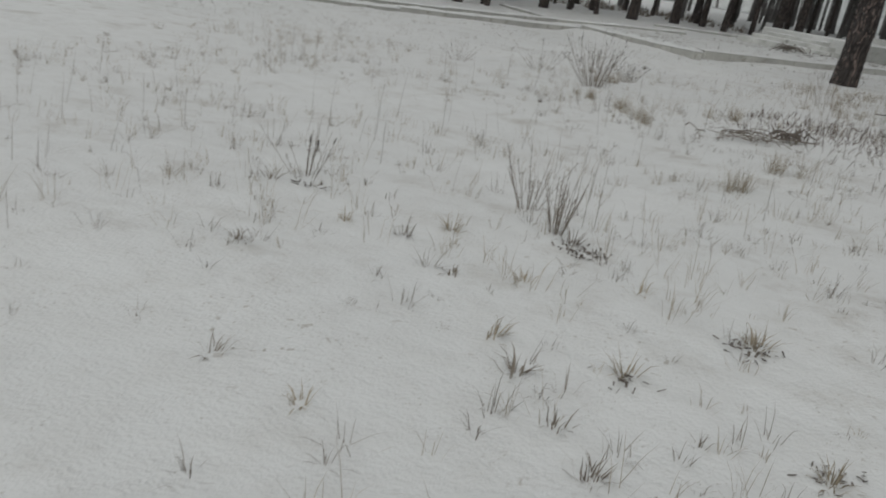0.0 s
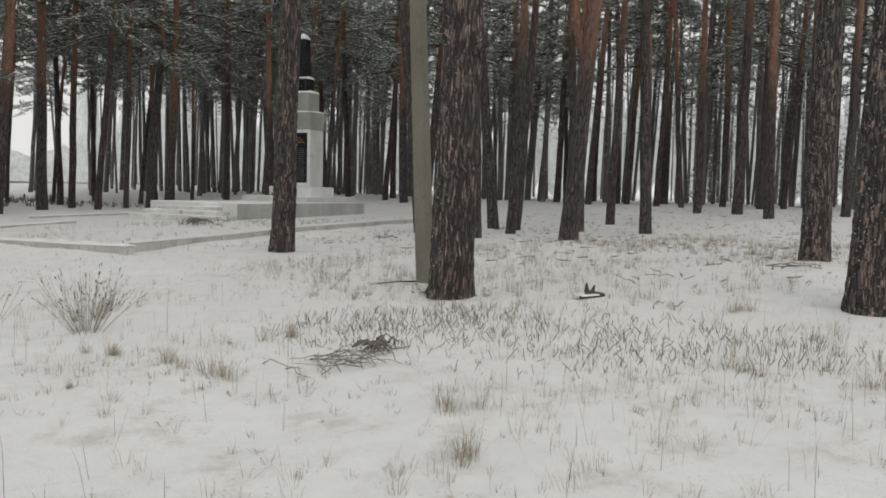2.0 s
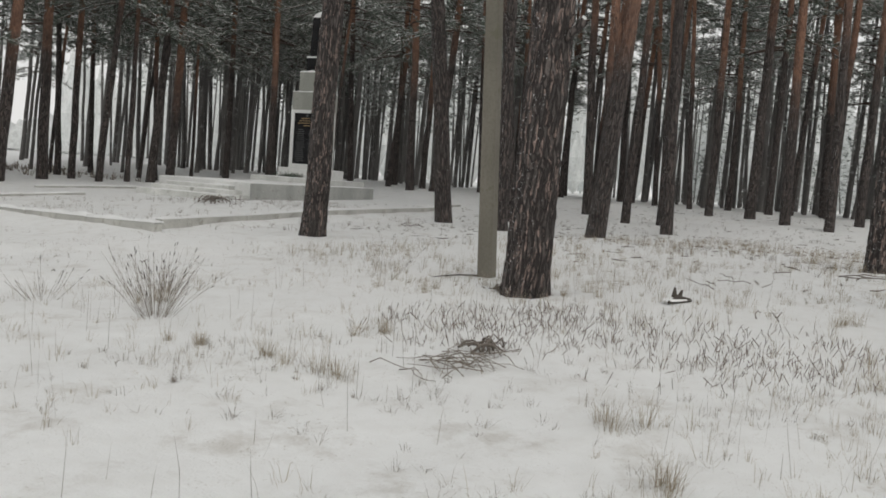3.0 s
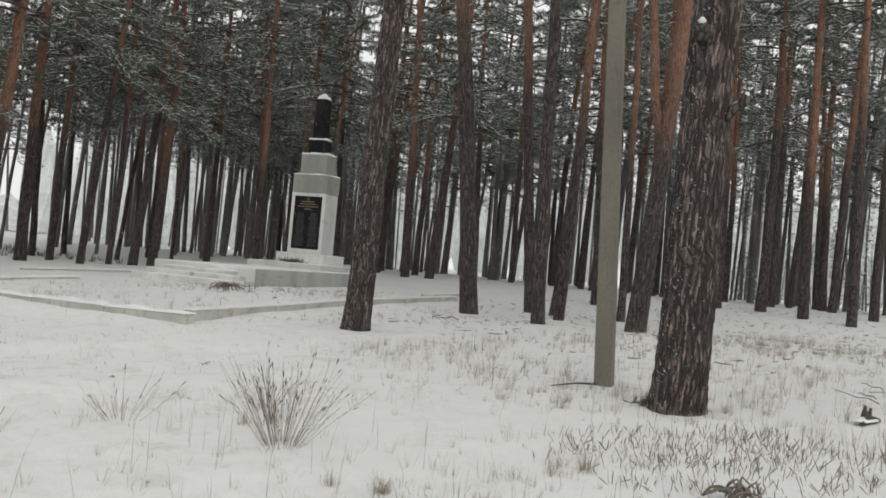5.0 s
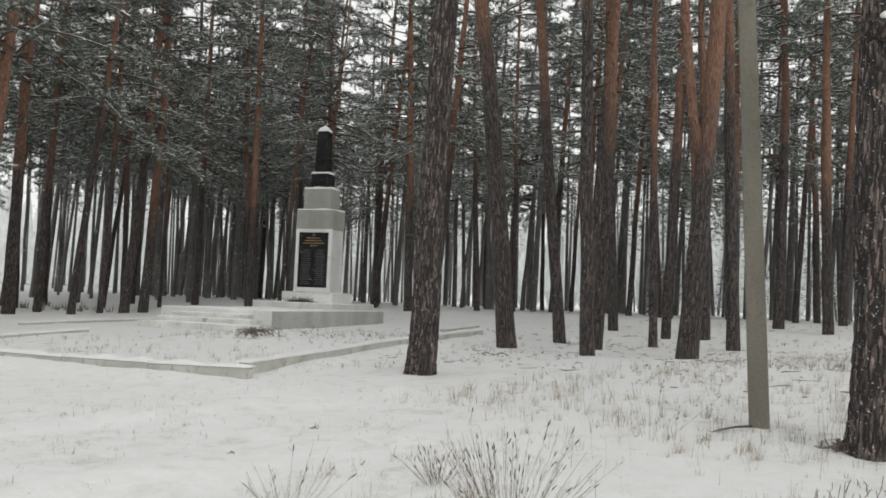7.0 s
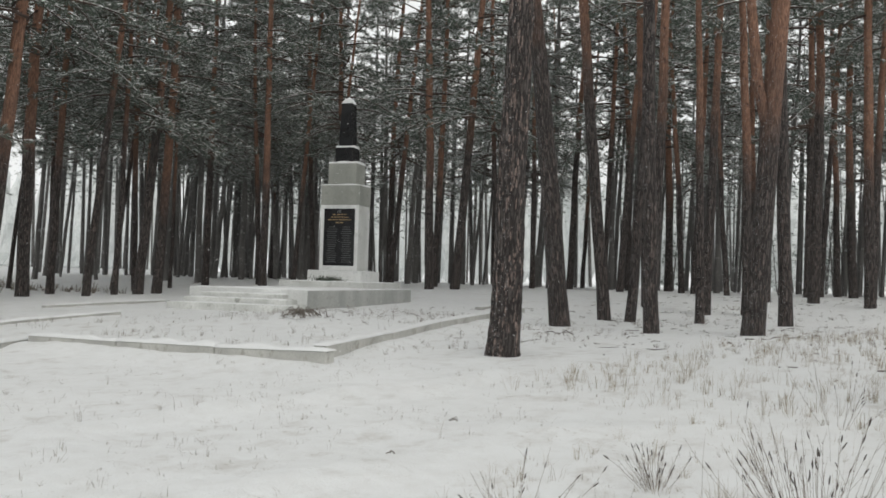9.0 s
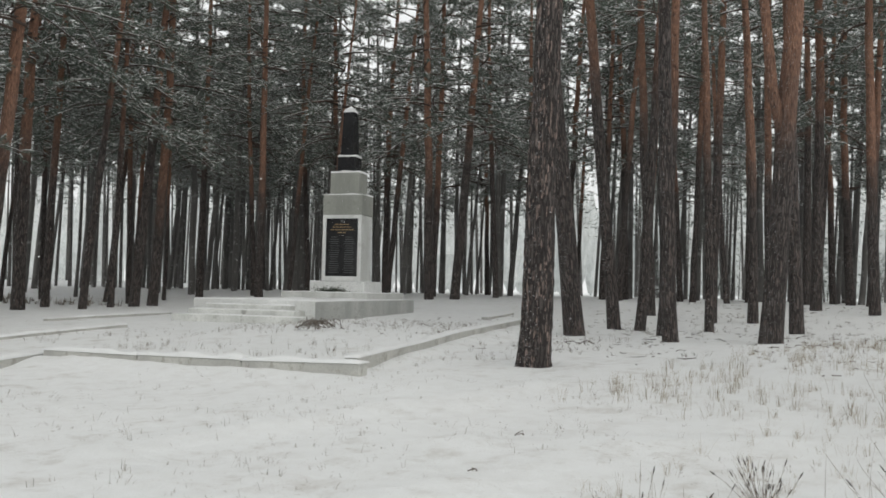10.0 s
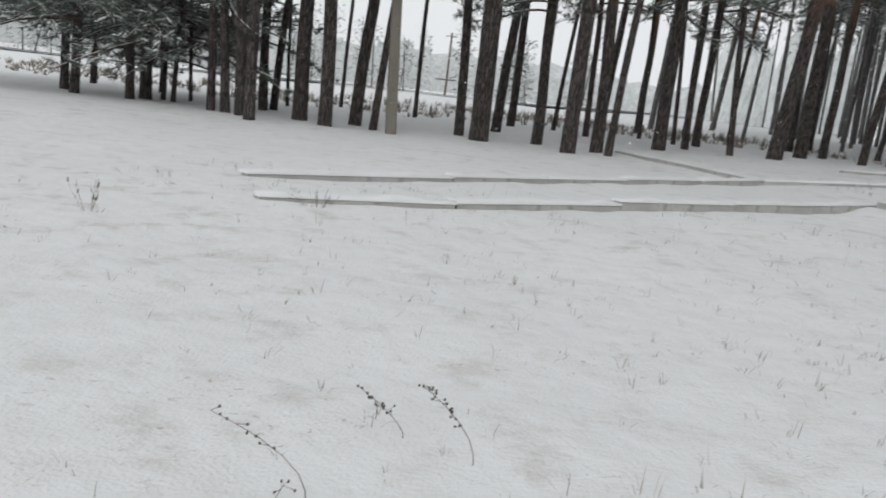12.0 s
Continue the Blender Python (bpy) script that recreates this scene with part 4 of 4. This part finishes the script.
STRAW_TUFTS = ((0.64, 9.43), (0.78, 8.54), (1.07, 8.08), (0.92, 11.41), (1.89, 6.17), (4.39, 5.86), (10.99, 9.92), (6.22, 6.92), (5.2, 9.68), (3.96, 10.79), (10.6, 8.98), (4.59, 4.62), (2.18, 9.12), (1.36, 5.44))
for i, (x, y) in enumerate(STRAW_TUFTS):
    for k in range(3):
        grass_clump(x + random.gauss(0, 0.14), y + random.gauss(0, 0.14), 46, random.uniform(0.16, 0.26), STRAW, "wispy tuft of fine straw-coloured grass in snow", 80 + 3 * i + k)


def seed_stalk(x, y, dx, height, bend, knobs, seed):
    rng = random.Random(seed)
    z = ground(x, y)
    top = thing("seed_stalk", "dry weed stalk beaded with dark seed heads", "weed", pose(x, y, z), "stalks by the path")
    path = [Vector((dx * t ** bend, 0.03 * t, height * t)) for t in (-0.1, 0.15, 0.35, 0.55, 0.75, 0.9, 1.0) if t >= 0]
    path.insert(0, Vector((0, 0, -0.03)))
    g, heads = Geo(), []
    g.tube(path, [0.0019 - 0.00013 * i for i in range(len(path))], 4, False)
    for i in range(knobs):
        t = 1 - 0.55 * (i / knobs) + rng.gauss(0, 0.01)
        k = min(int(t * (len(path) - 1)), len(path) - 2)
        p = path[k].lerp(path[k + 1], t * (len(path) - 1) - k)
        e = p + Vector((rng.gauss(0, 0.012), rng.gauss(0, 0.012), rng.gauss(0.004, 0.008))) * (2.0 if i < 4 else 1.0)
        g.tube([p, e], [0.001, 0.001], 3, False)
        h = Geo()
        h.tube([e - Vector((0, 0, 0.004)), e, e + Vector((0, 0, 0.005))], [0.002, rng.uniform(0.0035, 0.006), 0.002], 5)
        heads.append(h)
    stalk = part("stalk", g, TWIG, top)
    for h in heads:
        part("seed_head", h, SEED, stalk, "small dark seed head")


seed_stalk(-4.91, 13.0, -0.19, 0.235, 2.0, 20, 1)
seed_stalk(-5.14, 13.12, -0.14, 0.13, 1.6, 16, 2)
seed_stalk(-5.385, 12.665, -0.29, 0.225, 2.2, 8, 3)
seed_stalk(-5.47, 12.65, 0.02, 0.04, 1.2, 4, 4)


def scatter(name, label, material, seed, count, area, spot):
    """Ground cover of many small tufts, thicker where the noise is high."""
    rng = random.Random(seed)
    g = Geo()
    x0, x1, y0, y1 = area
    tries = 0
    while count > 0 and tries < 90000:
        tries += 1
        x, y = rng.uniform(x0, x1), rng.uniform(y0, y1)
        if noise.noise(Vector((x * 0.5, y * 0.5, seed))) + rng.uniform(-0.5, 0.5) < 0.05:
            continue
        spot(g, rng, x, y)
        count -= 1
    tagged(part(name, g, material, None, label), category="grass", kind="stuff")


scatter("dry_grass", "thin dry straw-coloured grass through the snow", STRAW, 3, 1900, (-4.5, 9.5, 1.2, 13.0), lambda g, r, x, y: clump(g, r, x, y, r.randrange(4, 13), r.uniform(0.05, 0.22), 0.0011, 0.9))
scatter("dry_grass", "thin dry grass under the far pines", STRAW, 4, 1300, (4.0, 18.0, 4.5, 16.0), lambda g, r, x, y: clump(g, r, x, y, r.randrange(5, 14), r.uniform(0.10, 0.30), 0.0018, 0.6))
scatter("dry_grass", "short grey grass tips through thin snow", STEM, 5, 1700, (-9.0, 5.0, 12.0, 21.0), lambda g, r, x, y: clump(g, r, x, y, r.randrange(2, 6), r.uniform(0.04, 0.12), 0.0014, 1.2))
scatter("dry_grass", "short dry grass on the memorial plot", STEM, 6, 600, (2.5, 13.0, 18.5, 28.0), lambda g, r, x, y: clump(g, r, x, y, r.randrange(4, 9), r.uniform(0.07, 0.20), 0.0016, 0.5))
scatter("dry_stalks", "single upright dry stalks in the snow", STEM, 7, 420, (-3.5, 7.0, 2.5, 12.0), lambda g, r, x, y: blade(g, r, x, y, ground(x, y), r.uniform(0.15, 0.5), 0.0014, r.uniform(0, 6.28), r.uniform(0.0, 0.35), r.uniform(-0.1, 0.4)))
scatter("dry_grass", "coarse dry grass along the field edge", STEM, 8, 900, (-45.0, 12.0, 42.0, 60.0), lambda g, r, x, y: clump(g, r, x, y, 7, r.uniform(0.2, 0.6), 0.02, 0.9))


scatter("dry_grass", "fine grey wisps of grass near the path", STEM, 12, 900, (-4.5, 5.0, 1.4, 9.5), lambda g, r, x, y: clump(g, r, x, y, r.randrange(5, 16), r.uniform(0.05, 0.15), 0.0012, 1.25))


def heather(g, rng, x, y):
    """A few stubby dark stems together."""
    u = (x - 3.9) * 0.5 - (y - 7.3) * 0.87
    w = (x - 3.9) * 0.87 + (y - 7.3) * 0.5
    if (u / 2.5) ** 2 + (w / 1.25) ** 2 > rng.uniform(0.4, 1.4):
        return
    for _ in range(rng.randrange(1, 4)):
        px, py = x + rng.gauss(0, 0.07), y + rng.gauss(0, 0.07)
        h = rng.uniform(0.025, 0.11)
        tip = Vector((px + rng.gauss(0, 0.035), py + rng.gauss(0, 0.035), ground(px, py) + h))
        foot = Vector((px, py, ground(px, py) - 0.01))
        g.tube([foot, foot.lerp(tip, 0.4), foot.lerp(tip, 0.8), tip], [0.0013, 0.0026, 0.0031, 0.0012], 4)


scatter("heather", "stubby dark heather stems around the big pine", HEATHER, 9, 2500, (1.0, 7.0, 4.0, 10.6), heather)


def fallen_twig(g, rng, x, y):
    """A short twig or a pinch of needles lying on the thin snow."""
    az, ln = rng.uniform(0, 6.283), 0.02 + 0.14 * rng.random() ** 2
    pts = []
    for k in range(3):
        px, py = x + ln * (k - 1) * math.cos(az) + rng.gauss(0, 0.02), y + ln * (k - 1) * math.sin(az) + rng.gauss(0, 0.02)
        pts.append((px, py, ground(px, py) + rng.uniform(0.0, 0.025)))
    g.tube(pts, [rng.uniform(0.003, 0.009), rng.uniform(0.004, 0.010), 0.003], 4)


scatter("pine_litter", "fallen twigs and cones on thin snow under the pines", TWIG, 31, 800, (7.5, 32.0, 3.0, 28.0), fallen_twig)
scatter("dry_grass", "thin dry grass under the tall pines", STEM, 32, 700, (8.0, 26.0, 8.0, 24.0), lambda g, r, x, y: clump(g, r, x, y, r.randrange(5, 14), r.uniform(0.06, 0.2), 0.0022, 1.1))


# ---- fallen wood and greenery ----
def sticks(name, label, x, y, count, reach, thick, material, seed, arch=0.0, heading=None, category="branches"):
    rng = random.Random(seed)
    z = ground(x, y)
    top = thing(name, label, category, pose(x, y, z))
    for i in range(count):
        az = (heading + rng.gauss(0, 0.45)) if heading is not None else rng.uniform(0, 6.283)
        cx, cy = rng.gauss(0, reach * 0.22), rng.gauss(0, reach * 0.14)
        ln = reach * rng.uniform(0.35, 0.8)
        pts = []
        for k in range(5):
            t = k / 4 - 0.5
            px, py = cx + ln * t * math.cos(az) + rng.gauss(0, 0.012), cy + ln * t * math.sin(az) + rng.gauss(0, 0.012)
            pz = ground(x + px, y + py) - z + 0.02 + rng.random() * 0.03 + arch * (1 - 4 * t * t) * rng.uniform(0.3, 1.0)
            pts.append((px, py, pz))
        g = Geo()
        g.tube(pts, [thick * rng.uniform(0.7, 1.2) * (1 - 0.12 * k) for k in range(5)], 5)
        part("stick", g, material, top, "", True)
    return top


sticks("branch_pile", "pile of bare fallen twigs lying on snow", 2.0, 7.85, 34, 0.85, 0.0042, STEM, 4, 0.035)
knot = sticks("rotten_roots", "dark curled roots and bark beside the twigs", 2.48, 8.12, 16, 0.3, 0.011, TWIG, 5, 0.09)
heap = sticks("brush_heap", "low rounded heap of cut twigs on the plot", 7.15, 23.95, 46, 0.75, 0.009, TWIG, 6, 0.22)
g = Geo()
g.drift(-0.3, 0.3, -0.2, 0.2, 0.0, 0.13, 10, 8, 4.0)
part("snow_cover", g, SNOW_CLEAN, heap, "snow caught among the twigs", True)
sticks("fallen_branch", "thin fallen branch half buried in snow", 5.9, 7.6, 3, 0.7, 0.007, TWIG, 7, 0.02, 0.4)
sticks("fallen_branch", "thin fallen branch half buried in snow", 7.4, 9.3, 4, 0.9, 0.007, TWIG, 8, 0.02, 0.9)
sticks("fallen_branch", "thin fallen branch half buried in snow", 6.1, 4.6, 4, 1.0, 0.009, TWIG, 9, 0.03, -0.6)
sticks("fallen_branch", "thin fallen branch half buried in snow", 9.6, 8.4, 4, 1.0, 0.009, TWIG, 10, 0.03, -0.8)
branch = thing("fallen_branch", "thin dark branch lying beside the concrete post", "branches", pose(5.32, 11.45, ground(5.32, 11.45)))
g = Geo()
g.tube([(0, 0, 0.02), (-0.28, 0.03, 0.03), (-0.53, 0.07, 0.015), (-0.70, 0.07, 0.005)], [0.014, 0.011, 0.008, 0.004], 6)
part("stick", g, SEED, branch, "", True)
sticks("fallen_branch", "small broken branch on the snow", 1.97, 14.36, 2, 0.15, 0.006, TWIG, 12, 0.02)
sticks("fallen_branch", "small broken branch on the snow", 0.7, 13.75, 2, 0.09, 0.005, TWIG, 13, 0.0)
sticks("fallen_branch", "small dead branch beside a pine", 10.2, 19.4, 5, 0.5, 0.012, TWIG, 14, 0.06)


def bark_litter(x, y, count, seed, name="bark_litter", label="loose bark flakes at the foot of a pine", category="bark", spread=0.12, size=1.0):
    """Small dry flakes heaped on the snow."""
    rng = random.Random(seed)
    g = Geo()
    for _ in range(count):
        px, py = x + rng.gauss(0, spread), y + rng.gauss(0, spread * 0.8)
        c = Vector((px, py, ground(px, py) + rng.uniform(0.0, 0.05) * size))
        u = Vector((rng.gauss(0, 1), rng.gauss(0, 1), rng.gauss(0, 0.5))).normalized()
        v = u.cross(Vector((0, 0, 1))).normalized()
        l, w = rng.uniform(0.02, 0.06) * size, rng.uniform(0.008, 0.02) * size
        up = Vector((0, 0, 0.006 * size))
        q = [c - u * l - v * w, c + u * l - v * w * 0.6, c + u * l * 0.8 + v * w, c - u * l + v * w * 0.7]
        g.add(q + [p + up for p in q], [(3, 2, 1, 0), (4, 5, 6, 7), (0, 1, 5, 4), (1, 2, 6, 5), (2, 3, 7, 6), (3, 0, 4, 7)])
    tagged(part(name, g, TWIG, None, label), category=category, kind="stuff")


bark_litter(4.82, 10.34, 90, 3)
for i, (x, y, count) in enumerate(((0.14, 3.6, 60), (0.72, 2.74, 34), (0.2, 2.3, 16), (0.76, 1.92, 22), (-1.28, 3.98, 20))):
    bark_litter(x, y, count, 200 + i, "leaf_litter", "dead brown leaves caught in a grass tuft", "leaves", 0.06, 0.3)


def snag(x, y):
    z = ground(x, y)
    top = thing("stump", "small dark broken stump with two prongs and snow", "stump", pose(x, y, z))
    for dx, h, r in ((-0.03, 0.17, 0.03), (0.05, 0.14, 0.028)):
        g = Geo()
        g.tube([(dx, 0, -0.05), (dx * 1.2, 0.01, h * 0.5), (dx * 1.7, 0.0, h)], [r * 1.6, r, r * 0.35], 7)
        part("prong", g, SEED, top, "", True)
    g = Geo()
    g.tube([(-0.2, -0.05, 0.02), (0.0, -0.02, 0.045), (0.22, -0.02, 0.02)], [0.02, 0.045, 0.025], 7)
    part("root", g, SEED, top, "", True)
    s = Geo()
    s.drift(-0.2, 0.1, -0.08, 0.06, 0.03, 0.05, 8, 5, 2.0)
    part("snow_cover", s, SNOW_CLEAN, top, "", True)


snag(5.7, 8.62)


def fir_spray():
    """Cut fir greenery lying on the slab before the shaft."""
    rng = random.Random(77)
    top = thing("fir_spray", "spray of cut fir greenery on the snowy slab", "greenery", MONUMENT @ pose(0.15, -1.05, 0.60))
    g = Geo()
    for _ in range(520):
        c = Vector((rng.gauss(0, 0.28), rng.gauss(0, 0.1), abs(rng.gauss(0, 0.05))))
        nd = Vector((rng.gauss(0, 1), rng.gauss(0, 0.7), rng.gauss(0.3, 0.5))).normalized()
        sd = nd.cross(Vector((0, 0.3, 1))).normalized() * 0.010
        g.add([c + sd, c - sd, c + nd * rng.uniform(0.08, 0.2)], [(0, 1, 2)])
    tagged(part("needles", g, GREENERY, top), kind="stuff")
    w = Geo()
    for i in range(4):
        w.tube([(-0.45 + 0.1 * i, -0.08 + 0.05 * i, 0.02), (0.1 * i, 0.02, 0.05), (0.45, 0.06 * i - 0.1, 0.02)], [0.012, 0.01, 0.006], 5)
    part("twigs", w, TWIG, top)


fir_spray()


def falling_snow():
    """Flakes hanging in the air between the path and the wood."""
    rng = random.Random(91)
    g = Geo()
    for _ in range(9000):
        p = Vector((rng.uniform(-16, 24), rng.uniform(14, 40), rng.uniform(0.6, 9.5)))
        a = Vector((rng.gauss(0, 1), rng.gauss(0, 1), rng.gauss(0, 1))).normalized() * rng.uniform(0.004, 0.009)
        c = a.cross(Vector((rng.gauss(0, 1), rng.gauss(0, 1), rng.gauss(0, 1)))).normalized() * a.length
        g.add([p + a, p + c, p - a, p - c], [(0, 1, 2, 3)])
    tagged(part("falling_snow", g, SNOW_CLEAN, None, "fine snowflakes drifting down before the pines"), category="snowflakes", kind="stuff")


falling_snow()
